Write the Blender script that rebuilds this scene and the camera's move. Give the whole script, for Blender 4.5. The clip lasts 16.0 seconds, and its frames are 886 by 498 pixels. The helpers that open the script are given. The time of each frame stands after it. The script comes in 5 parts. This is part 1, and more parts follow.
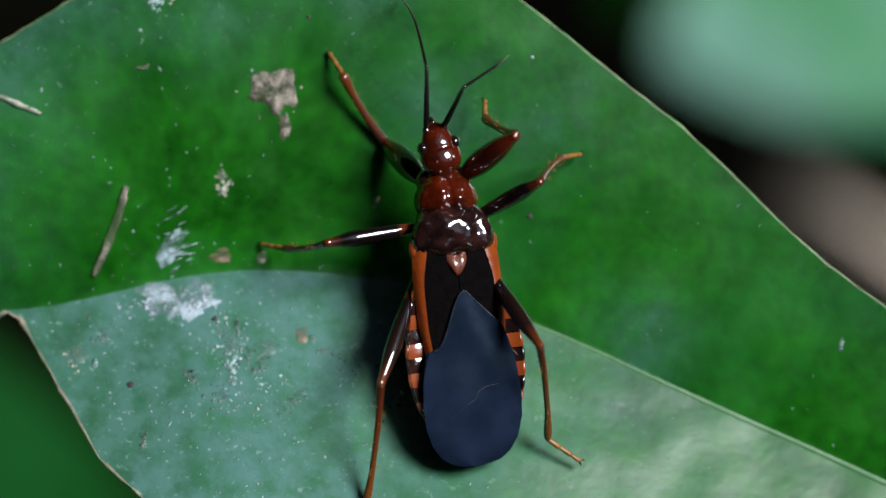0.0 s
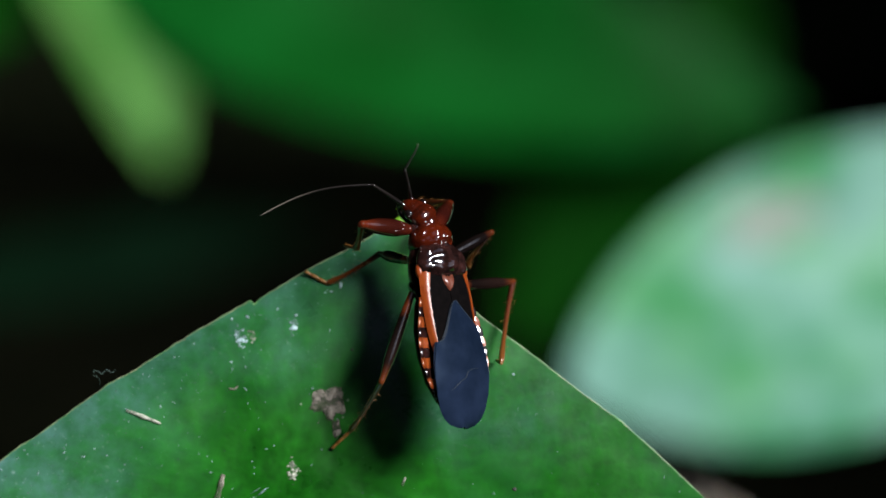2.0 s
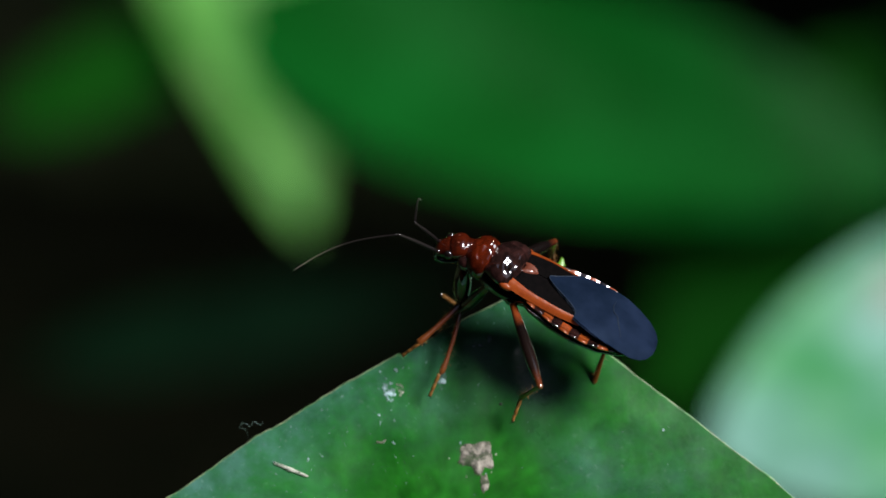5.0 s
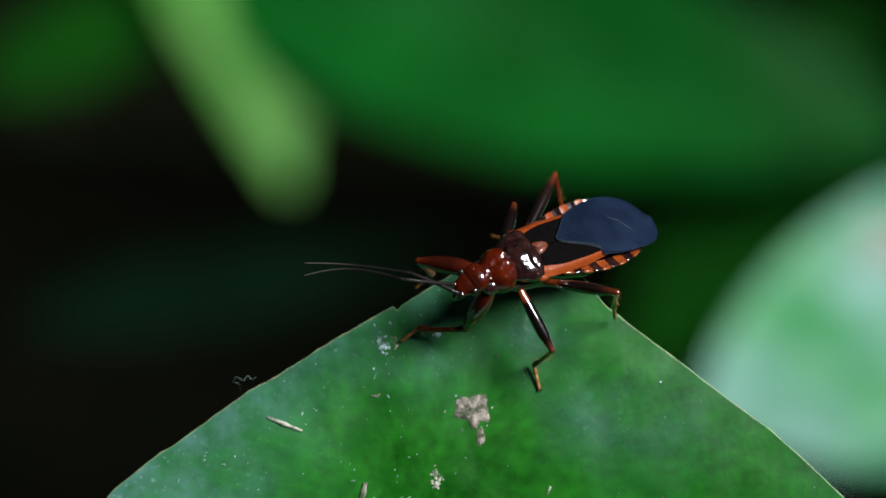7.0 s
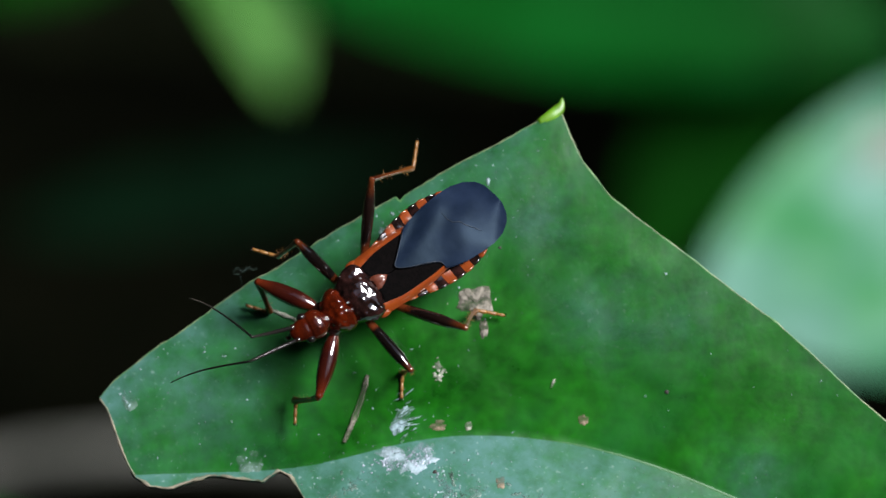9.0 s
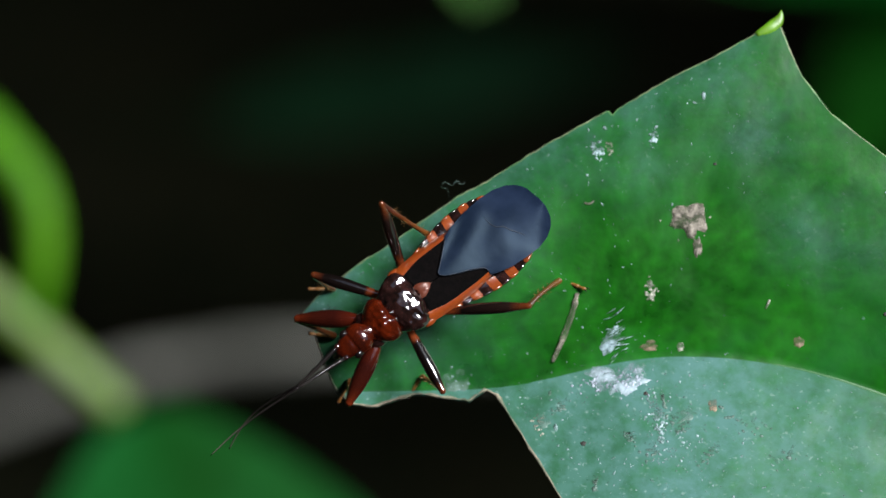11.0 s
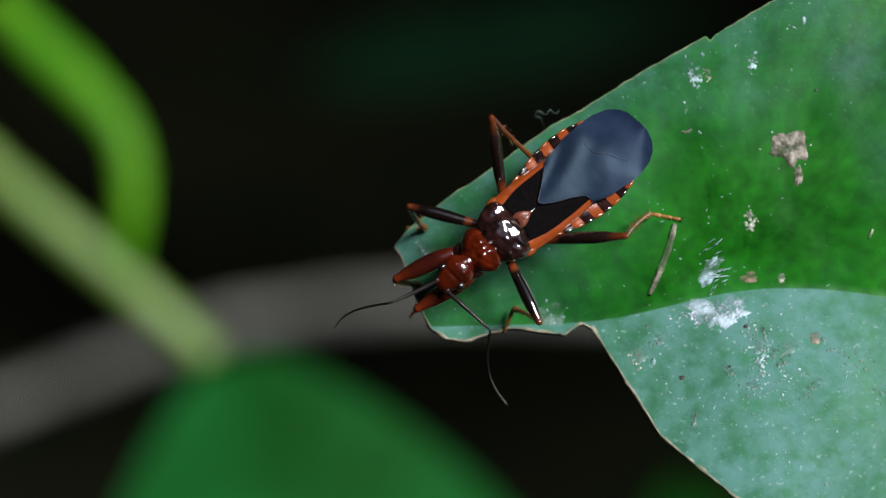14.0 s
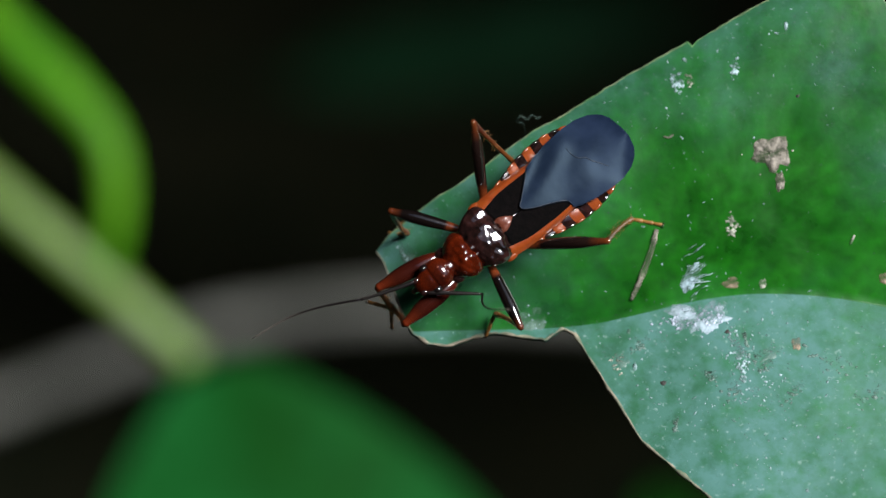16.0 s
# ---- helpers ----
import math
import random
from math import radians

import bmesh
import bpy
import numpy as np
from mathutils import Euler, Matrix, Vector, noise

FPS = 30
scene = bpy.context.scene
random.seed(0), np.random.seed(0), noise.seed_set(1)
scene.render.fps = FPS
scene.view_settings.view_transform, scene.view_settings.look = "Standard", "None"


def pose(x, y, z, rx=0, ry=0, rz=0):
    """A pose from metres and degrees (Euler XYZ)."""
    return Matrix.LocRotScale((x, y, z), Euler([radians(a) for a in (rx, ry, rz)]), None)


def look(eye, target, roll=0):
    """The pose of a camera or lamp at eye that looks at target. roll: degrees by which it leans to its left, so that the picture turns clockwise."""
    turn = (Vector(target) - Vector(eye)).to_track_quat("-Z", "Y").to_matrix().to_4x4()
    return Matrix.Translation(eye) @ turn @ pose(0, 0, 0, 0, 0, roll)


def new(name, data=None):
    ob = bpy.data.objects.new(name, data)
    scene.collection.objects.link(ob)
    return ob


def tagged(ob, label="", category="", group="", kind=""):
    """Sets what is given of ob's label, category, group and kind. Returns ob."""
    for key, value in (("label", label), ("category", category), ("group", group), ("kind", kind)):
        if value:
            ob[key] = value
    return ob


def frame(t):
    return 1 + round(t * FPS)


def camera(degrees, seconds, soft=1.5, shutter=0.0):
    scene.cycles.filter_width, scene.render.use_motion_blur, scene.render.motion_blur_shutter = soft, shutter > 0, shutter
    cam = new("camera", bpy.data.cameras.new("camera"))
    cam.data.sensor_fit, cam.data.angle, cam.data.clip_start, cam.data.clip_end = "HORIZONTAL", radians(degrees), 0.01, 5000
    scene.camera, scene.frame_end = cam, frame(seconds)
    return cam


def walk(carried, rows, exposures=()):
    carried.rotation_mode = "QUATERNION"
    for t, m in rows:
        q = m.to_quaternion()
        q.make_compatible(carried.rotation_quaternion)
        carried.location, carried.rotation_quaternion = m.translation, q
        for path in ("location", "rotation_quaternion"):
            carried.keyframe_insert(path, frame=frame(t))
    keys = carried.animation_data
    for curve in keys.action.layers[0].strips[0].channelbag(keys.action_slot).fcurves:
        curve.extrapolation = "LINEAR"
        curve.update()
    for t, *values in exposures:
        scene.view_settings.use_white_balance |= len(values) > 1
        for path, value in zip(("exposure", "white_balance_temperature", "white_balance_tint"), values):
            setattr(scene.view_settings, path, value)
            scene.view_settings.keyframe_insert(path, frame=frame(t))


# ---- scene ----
# Leaf space: millimetres on the eaten leaf, x along it, y up it, z off its face towards the eye.
LEAF = pose(0, 0, 0.9, 50, 0, 0)
MM = 0.001


def at(x, y, z, rx=0, ry=0, rz=0):
    """A pose in leaf space, given in millimetres and degrees."""
    return LEAF @ pose(x * MM, y * MM, z * MM, rx, ry, rz)


# ---- camera ----
PATH = [
    (0, 9.98, -0.88, 142.53, -0, -0, 0), (0.3, 10.2, -0.68, 141.77, 0.484, 0.169, -0.059),
    (0.5, 10.44, -0.96, 141.99, 1.015, 0.311, -0.021), (0.7, 10.37, -1.74, 142.51, 1.884, 0.662, -0.309),
    (0.9, 10.14, -1.57, 145.86, 2.626, 0.471, 0.069), (1, 9.51, -2.74, 147.97, 3.187, -0.032, -0.17),
    (1.1, 9.31, -1.14, 157.07, 2.78, -0.184, -0.322), (1.2, 6.77, -3.37, 163.89, 3.639, -0.984, -0.657),
    (1.3, 6.1, -1.65, 172.16, 3.339, -1.195, -0.409), (1.4, 5.1, -2.25, 180.86, 3.999, -1.617, 0.083),
    (1.5, 3.49, -4.97, 190.38, 5.216, -1.842, -1.686), (1.7, 3.31, -5.2, 198.11, 5.665, -1.797, -0.675),
    (2, 3.09, -5.52, 197.82, 5.6, -1.808, -1.467), (2.5, 2.9, -5.84, 195.87, 6.063, -1.091, -1.031),
    (3, 2.68, -6.2, 198.18, 6.372, -0.97, -0.96), (3.5, 2.68, -6.04, 197.02, 6.54, -0.607, -0.785),
    (4, 2.65, -6.11, 196.77, 6.614, 0.087, -0.938), (6.5, 1.87, -6.48, 195.27, 6.767, 0.414, -0.712),
    (7, 1.82, -6.46, 194.58, 6.056, 0.095, -1.207), (7.5, 1.8, -6.78, 194.06, 5.937, 0.028, -1.095),
    (8, 1.77, -7.07, 193.22, 5.597, -0.157, -1.258), (8.2, 1.72, -7.26, 193.07, 5.36, -0.211, -1.18), (10.3, 0.362, -5.94, 188.96, 3.74, 1.16, -1.31), (10.5, 0.34, -5.87, 188.38, 3.587, 1.717, -0.88),
    (11, 0.13, -5.85, 187.41, 2.98, 2.95, -0.282), (11.5, 0.07, -6.21, 186.2, 2.524, 3.393, -0.143),
    (12, 0, -6.45, 184.42, 2.139, 3.56, -0.149), (12.5, -0.09, -6.6, 183.03, 1.56, 3.442, -0.575),
    (13, -0.36, -6.65, 182.9, 1.581, 3.838, -0.496), (13.5, -0.39, -6.8, 182.74, 1.885, 4.207, -0.401),
    (14, -0.35, -6.92, 183.02, 2.27, 4.383, -0.562), (14.5, -0.28, -6.97, 182.73, 2.414, 4.331, -0.492),
    (15, -0.23, -7.05, 182.74, 2.361, 4.151, -0.467), (15.5, -0.2, -7.07, 183.14, 2.364, 4.13, -0.322),
    (16, -0.13, -6.99, 182.91, 2.379, 4.157, -0.441),
]
cam = camera(14, 16.0, soft=1.5)
cam.data.dof.use_dof = True
cam.data.dof.focus_distance = 0.177
cam.data.dof.aperture_fstop = 28
walk(cam, [(t, at(*p)) for t, *p in PATH], [(0, 0.64), (1.0, 0.76), (1.6, 0.96), (10, 0.98), (11, 1.02), (16, 1.0)])

# ---- light ----
SUN_WAY = Vector((0.54, -0.375, 0.755)).normalized()
world = bpy.data.worlds.new("world")
scene.world = world
world.use_nodes = True
wn = world.node_tree.nodes
sky = wn.new("ShaderNodeTexSky")
sky.sky_type = "NISHITA"
sky.sun_disc = False
sky.sun_elevation = math.asin(SUN_WAY.z)
sky.sun_rotation = math.atan2(SUN_WAY.x, SUN_WAY.y)
wn["Background"].inputs["Strength"].default_value = 0.04
world.node_tree.links.new(sky.outputs[0], wn["Background"].inputs[0])
sun = new("sun", bpy.data.lights.new("sun", "SUN"))
sun.data.energy = 5.0
sun.data.angle = radians(22)
sun.data.color = (0.97, 0.98, 1.0)
sun.matrix_basis = look(SUN_WAY * 5, (0, 0, 0))


# ---- materials ----
def surface(name, base, other=None, rough=0.5, scale=300.0, grain=0.0, bump=0.0, bump_scale=1500.0, coat=0.0,
            spec=0.5, translucent=0.0, rough_var=0.0, stretch=(1, 1, 1), sharp=(0.35, 0.65), coat_ior=1.5, coat_rough=0.06, bloom=None, bloom_scale=130.0, sheer=0.0, sheer_var=0.3, painted_sheen=None):
    """A procedural surface: two tones mixed by noise at two scales, with fine relief."""
    m = bpy.data.materials.new(name)
    m.use_nodes = True
    nt = m.node_tree
    nodes, link = nt.nodes, nt.links.new
    b = nodes["Principled BSDF"]
    b.inputs["Roughness"].default_value = rough
    b.inputs["Specular IOR Level"].default_value = spec
    b.inputs["Coat Weight"].default_value = coat
    b.inputs["Coat Roughness"].default_value = coat_rough
    b.inputs["Coat IOR"].default_value = coat_ior
    tc = nodes.new("ShaderNodeTexCoord")
    mp = nodes.new("ShaderNodeMapping")
    mp.inputs["Scale"].default_value = stretch
    link(tc.outputs["Object"], mp.inputs[0])
    n1 = nodes.new("ShaderNodeTexNoise")
    n1.inputs["Scale"].default_value = scale
    n1.inputs["Detail"].default_value = 5
    n1.inputs["Roughness"].default_value = 0.62
    link(mp.outputs[0], n1.inputs["Vector"])
    ramp = nodes.new("ShaderNodeValToRGB")
    ramp.color_ramp.elements[0].position, ramp.color_ramp.elements[1].position = sharp
    ramp.color_ramp.elements[0].color = (*base, 1)
    ramp.color_ramp.elements[1].color = (*(other or base), 1)
    link(n1.outputs["Fac"], ramp.inputs[0])
    out = ramp.outputs[0]
    n2 = nodes.new("ShaderNodeTexNoise")
    n2.inputs["Scale"].default_value = bump_scale
    n2.inputs["Detail"].default_value = 4
    link(mp.outputs[0], n2.inputs["Vector"])
    if grain:
        hsv = nodes.new("ShaderNodeHueSaturation")
        mr = nodes.new("ShaderNodeMapRange")
        mr.inputs[1].default_value, mr.inputs[2].default_value = 0.3, 0.7
        mr.inputs[3].default_value, mr.inputs[4].default_value = 1 - grain, 1 + grain
        link(n2.outputs["Fac"], mr.inputs[0])
        link(mr.outputs[0], hsv.inputs["Value"])
        link(out, hsv.inputs["Color"])
        out = hsv.outputs[0]
    if bloom:
        n3 = nodes.new("ShaderNodeTexNoise")
        n3.inputs["Scale"].default_value = bloom_scale
        n3.inputs["Detail"].default_value = 4
        n3.inputs["Roughness"].default_value = 0.6
        link(mp.outputs[0], n3.inputs["Vector"])
        mr3 = nodes.new("ShaderNodeMapRange")
        mr3.inputs[1].default_value, mr3.inputs[2].default_value = 0.48, 0.80
        mr3.inputs[4].default_value = 0.6
        link(n3.outputs["Fac"], mr3.inputs[0])
        mx = nodes.new("ShaderNodeMixRGB")
        mx.inputs[2].default_value = (*bloom, 1)
        link(mr3.outputs[0], mx.inputs[0])
        link(out, mx.inputs[1])
        out = mx.outputs[0]
    cover = None
    if painted_sheen:
        # a sky sheen painted as a pale tone, whose cover is given vertex by vertex, broken up by blotches and fine
        # grain
        at_vert = nodes.new("ShaderNodeAttribute")
        at_vert.attribute_name = "painted_sheen"
        n5 = nodes.new("ShaderNodeTexNoise")
        n5.inputs["Scale"].default_value = 850
        n5.inputs["Detail"].default_value = 8
        n5.inputs["Roughness"].default_value = 0.68
        link(mp.outputs[0], n5.inputs["Vector"])
        mr5 = nodes.new("ShaderNodeMapRange")
        mr5.inputs[1].default_value, mr5.inputs[2].default_value = 0.36, 0.60
        mr5.inputs[3].default_value, mr5.inputs[4].default_value = 0.45, 1.0
        link(n5.outputs["Fac"], mr5.inputs[0])
        n6 = nodes.new("ShaderNodeTexNoise")
        n6.inputs["Scale"].default_value = 230
        n6.inputs["Detail"].default_value = 3
        link(mp.outputs[0], n6.inputs["Vector"])
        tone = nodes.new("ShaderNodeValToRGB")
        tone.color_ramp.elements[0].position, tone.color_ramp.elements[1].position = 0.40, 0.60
        tone.color_ramp.elements[0].color = (painted_sheen[0] * 0.86, painted_sheen[1] * 0.90, painted_sheen[2] * 0.80, 1)
        tone.color_ramp.elements[1].color = (painted_sheen[0] * 1.15, painted_sheen[1] * 1.08, painted_sheen[2] * 1.10, 1)
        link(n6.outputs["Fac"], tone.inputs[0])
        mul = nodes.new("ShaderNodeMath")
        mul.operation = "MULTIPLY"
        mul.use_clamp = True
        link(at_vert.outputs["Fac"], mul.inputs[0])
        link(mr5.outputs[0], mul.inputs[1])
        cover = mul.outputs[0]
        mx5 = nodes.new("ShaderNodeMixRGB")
        # pale pin-prick specks in the painted sheen
        n7 = nodes.new("ShaderNodeTexNoise")
        n7.inputs["Scale"].default_value = 3800
        n7.inputs["Detail"].default_value = 2
        link(mp.outputs[0], n7.inputs["Vector"])
        mr7 = nodes.new("ShaderNodeMapRange")
        mr7.inputs[1].default_value, mr7.inputs[2].default_value = 0.64, 0.74
        mr7.inputs[4].default_value = 0.55
        link(n7.outputs["Fac"], mr7.inputs[0])
        mx7 = nodes.new("ShaderNodeMixRGB")
        mx7.inputs[2].default_value = (0.22, 0.32, 0.30, 1)
        link(mr7.outputs[0], mx7.inputs[0])
        link(tone.outputs[0], mx7.inputs[1])
        link(mx7.outputs[0], mx5.inputs[2])
        link(cover, mx5.inputs[0])
        link(out, mx5.inputs[1])
        out = mx5.outputs[0]
    link(out, b.inputs["Base Color"])
    if rough_var:
        mr2 = nodes.new("ShaderNodeMapRange")
        mr2.inputs[1].default_value, mr2.inputs[2].default_value = 0.3, 0.7
        mr2.inputs[3].default_value, mr2.inputs[4].default_value = rough - rough_var, rough + rough_var
        link(n1.outputs["Fac"], mr2.inputs[0])
        link(mr2.outputs[0], b.inputs["Roughness"])
    if bump:
        bp = nodes.new("ShaderNodeBump")
        bp.inputs["Strength"].default_value = bump
        bp.inputs["Distance"].default_value = 0.0001
        link(n2.outputs["Fac"], bp.inputs["Height"])
        link(bp.outputs[0], b.inputs["Normal"])
    if translucent:
        tr = nodes.new("ShaderNodeBsdfTranslucent")
        mix = nodes.new("ShaderNodeMixShader")
        mix.inputs[0].default_value = translucent
        link(out, tr.inputs[0])
        link(b.outputs[0], mix.inputs[1])
        link(tr.outputs[0], mix.inputs[2])
        link(mix.outputs[0], nodes["Material Output"].inputs[0])
    if sheer:
        clear = nodes.new("ShaderNodeBsdfTransparent")
        mix = nodes.new("ShaderNodeMixShader")
        mr4 = nodes.new("ShaderNodeMapRange")
        mr4.inputs[1].default_value, mr4.inputs[2].default_value = 0.40, 0.62
        mr4.inputs[3].default_value, mr4.inputs[4].default_value = min(1.0, sheer + sheer_var), max(0.0, sheer - sheer_var)
        link(n1.outputs["Fac"], mr4.inputs[0])
        link(mr4.outputs[0], mix.inputs[0])
        link(b.outputs[0], mix.inputs[1])
        link(clear.outputs[0], mix.inputs[2])
        link(mix.outputs[0], nodes["Material Output"].inputs[0])
    return m


def banded(name, stops, rough=0.30, coat=1.0):
    """A glossy shell whose pigment changes along its own length: stops of (metres along x, colour)."""
    m = surface(name, stops[0][1], rough=rough, coat=coat, bump=0.15, bump_scale=4000, spec=0.06, coat_ior=1.75, coat_rough=0.03)
    nt = m.node_tree
    tc = nt.nodes["Texture Coordinate"]
    sep = nt.nodes.new("ShaderNodeSeparateXYZ")
    mr = nt.nodes.new("ShaderNodeMapRange")
    lo, hi = stops[0][0], stops[-1][0]
    mr.inputs[1].default_value, mr.inputs[2].default_value = lo, hi
    ramp = nt.nodes.new("ShaderNodeValToRGB")
    while len(ramp.color_ramp.elements) < len(stops):
        ramp.color_ramp.elements.new(0.5)
    for e, (x, c) in zip(ramp.color_ramp.elements, stops):
        e.position = (x - lo) / (hi - lo)
        e.color = (*c, 1)
    nt.links.new(tc.outputs["Object"], sep.inputs[0])
    nt.links.new(sep.outputs[0], mr.inputs[0])
    nt.links.new(mr.outputs[0], ramp.inputs[0])
    nt.links.new(ramp.outputs[0], nt.nodes["Principled BSDF"].inputs["Base Color"])
    return m


BLACK, ORANGE, AMBER = (0.0035, 0.0022, 0.002), (0.17, 0.033, 0.005), (0.13, 0.048, 0.009)
# the last colour paints the sky's pale reflection into the blade
leaf_green = surface("leaf_green", (0.0013, 0.040, 0.0007), (0.005, 0.082, 0.002), rough=0.30, scale=180, grain=0.25, bump=0.14,
                     bump_scale=1500, translucent=0.08, rough_var=0.05, spec=0.28, coat=0.12, coat_rough=0.16, bloom=(0.012, 0.105, 0.020), painted_sheen=(0.054, 0.138, 0.120))
leaf_rim = surface("leaf_rim", (0.05, 0.14, 0.04), (0.17, 0.17, 0.10), rough=0.55, scale=900, grain=0.3, bump=0.4)
torn_rim = surface("torn_rim", (0.05, 0.075, 0.04), (0.20, 0.165, 0.12), rough=0.7, scale=1100, grain=0.4, bump=0.6)
leaf_tip = surface("leaf_tip", (0.05, 0.16, 0.004), (0.10, 0.20, 0.01), rough=0.4, scale=900, grain=0.2, bump=0.2)
leaf_vein = surface("leaf_vein", (0.008, 0.075, 0.010), (0.015, 0.09, 0.018), rough=0.45, scale=600, bump=0.2)
scar = surface("scar", (0.045, 0.038, 0.026), (0.19, 0.17, 0.14), rough=0.85, scale=1500, grain=0.5, bump=1.0, bump_scale=5000, sheer=0.22)
fibre = surface("fibre", (0.12, 0.14, 0.10), (0.34, 0.34, 0.28), rough=0.7, scale=1500, grain=0.3, bump=0.6, sheer=0.5)
straw = surface("straw", (0.10, 0.095, 0.07), (0.25, 0.22, 0.18), rough=0.8, scale=1300, grain=0.4, bump=0.8, sheer=0.42)
lichen = surface("lichen", (0.10, 0.19, 0.17), (0.27, 0.36, 0.38), rough=0.6, scale=1600, grain=0.35, bump=0.5, sheer=0.5)
lichen_white = surface("lichen_white", (0.20, 0.24, 0.29), (0.33, 0.37, 0.44), rough=0.6, scale=1800, grain=0.3, bump=0.5, sheer=0.3)
lichen_film = surface("lichen_film", (0.12, 0.20, 0.19), (0.24, 0.32, 0.36), rough=0.5, scale=900, grain=0.25, bump=0.3, sheer=0.5, sheer_var=0.45)
lichen_lilac = surface("lichen_lilac", (0.14, 0.22, 0.22), (0.25, 0.31, 0.35), rough=0.55, scale=1100, grain=0.25, bump=0.3, sheer=0.45, sheer_var=0.5)
haze_film = surface("haze_film", (0.06, 0.12, 0.09), (0.12, 0.19, 0.16), rough=0.5, scale=600, grain=0.3, bump=0.3, sheer=0.7)
rust = surface("rust", (0.10, 0.07, 0.045), (0.20, 0.15, 0.10), rough=0.7, scale=1500, grain=0.3, bump=0.4, sheer=0.45)
soot = surface("soot", (0.01, 0.01, 0.008), (0.03, 0.025, 0.02), rough=0.7, scale=3000)
shell_black = surface("shell_black", BLACK, (0.022, 0.008, 0.007), rough=0.18, scale=1500, coat=1.0, bump=0.35, bump_scale=3000, coat_ior=1.95, spec=0.05, coat_rough=0.03)
shell_red = surface("shell_red", (0.010, 0.0020, 0.0012), (0.050, 0.0055, 0.0012), rough=0.3, scale=520, sharp=(0.34, 0.62), coat=0.9, bump=0.35, bump_scale=2600, spec=0.05, coat_rough=0.05, coat_ior=1.7)
shell_orange = surface("shell_orange", ORANGE, (0.13, 0.022, 0.005), rough=0.32, scale=1800, spec=0.2, coat=0.15, bump=0.3, bump_scale=4000)
wing_black = surface("wing_black", (0.0012, 0.001, 0.001), (0.0022, 0.0016, 0.0016), rough=0.8, scale=2500, bump=0.4, bump_scale=6000, spec=0.02)
# blue of the reflected sky is put into the membrane's base and tint
wing_film = surface("wing_film", (0.003, 0.006, 0.013), (0.007, 0.012, 0.026), rough=0.34, scale=380, bump=0.12, bump_scale=1300,
                    rough_var=0.05, spec=0.05)
wing_film.node_tree.nodes["Principled BSDF"].inputs["Specular Tint"].default_value = (0.55, 0.80, 1.0, 1)
shell_rose = surface("shell_rose", (0.07, 0.014, 0.005), (0.11, 0.038, 0.026), rough=0.4, scale=1900, spec=0.2, coat=0.5, bump=0.8, bump_scale=4000)
plate_orange = surface("plate_orange", ORANGE, (0.15, 0.03, 0.008), rough=0.25, scale=1800, coat=1.0, bump=0.3, bump_scale=4000, coat_rough=0.04)
film_fold = surface("film_fold", (0.006, 0.010, 0.017), (0.014, 0.020, 0.030), rough=0.4, scale=2500, bump=0.3, spec=0.15)
eye_black = surface("eye_black", (0.006, 0.004, 0.004), rough=0.15, coat=0.8, bump=0.3, bump_scale=9000)
femur_red = banded("femur_red", ((0, (0.05, 0.006, 0.002)), (0.0014, (0.018, 0.003, 0.002)), (0.0026, (0.024, 0.004, 0.002)), (0.0036, (0.07, 0.010, 0.003))))
femur_dark = banded("femur_dark", ((0, ORANGE), (0.0007, (0.15, 0.03, 0.008)), (0.0011, BLACK), (0.0033, BLACK), (0.0039, (0.06, 0.013, 0.004))))
femur_long = banded("femur_long", ((0, ORANGE), (0.0010, (0.14, 0.028, 0.007)), (0.0018, BLACK), (0.0044, (0.010, 0.005, 0.004)), (0.0054, (0.08, 0.018, 0.005))))
tibia_amber = banded("tibia_amber", ((0, (0.035, 0.008, 0.004)), (0.0012, (0.06, 0.013, 0.004)), (0.0052, (0.10, 0.034, 0.007))), rough=0.3, coat=0.7)
tarsus_amber = surface("tarsus_amber", AMBER, (0.20, 0.095, 0.022), rough=0.4, scale=2500)
feeler = banded("feeler", ((0, (0.004, 0.003, 0.003)), (0.0029, (0.012, 0.010, 0.009)), (0.0062, (0.14, 0.12, 0.10))), rough=0.45, coat=0.1)
# the paler bluish tone paints sky sheen; greener patches are left without it
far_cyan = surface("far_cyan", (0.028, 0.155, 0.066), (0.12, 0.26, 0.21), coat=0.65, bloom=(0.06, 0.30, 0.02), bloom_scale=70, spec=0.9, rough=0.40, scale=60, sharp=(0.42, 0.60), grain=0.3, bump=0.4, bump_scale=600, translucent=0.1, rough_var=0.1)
far_green = surface("far_green", (0.0009, 0.046, 0.003), (0.002, 0.084, 0.009), rough=0.40, scale=22, grain=0.25, bump=0.4, bump_scale=500, translucent=0.1, rough_var=0.1, spec=0.03)
# leaf green darkened so that the colour itself carries the shade
far_shade_deep = surface("far_shade_deep", (0.001, 0.025, 0.001), (0.003, 0.044, 0.002), rough=0.6, scale=40, grain=0.25, bump=0.3, bump_scale=500, spec=0.02)
# same leaf surface again, its green cut to near black as painted shade
far_shade_dim = surface("far_shade_dim", (0.0006, 0.0055, 0.0018), (0.0010, 0.0080, 0.0028), rough=0.6, scale=40, grain=0.25, bump=0.3, bump_scale=500, spec=0.02)
stem_leaf = surface("stem_leaf", (0.0011, 0.027, 0.0011), (0.0024, 0.050, 0.008), rough=0.5, scale=45, grain=0.25, bump=0.4, bump_scale=500, spec=0.06)
far_lime = surface("far_lime", (0.06, 0.27, 0.030), (0.15, 0.37, 0.085), rough=0.5, scale=50, grain=0.2, bump=0.3, bump_scale=500, translucent=0.35, spec=0.15)
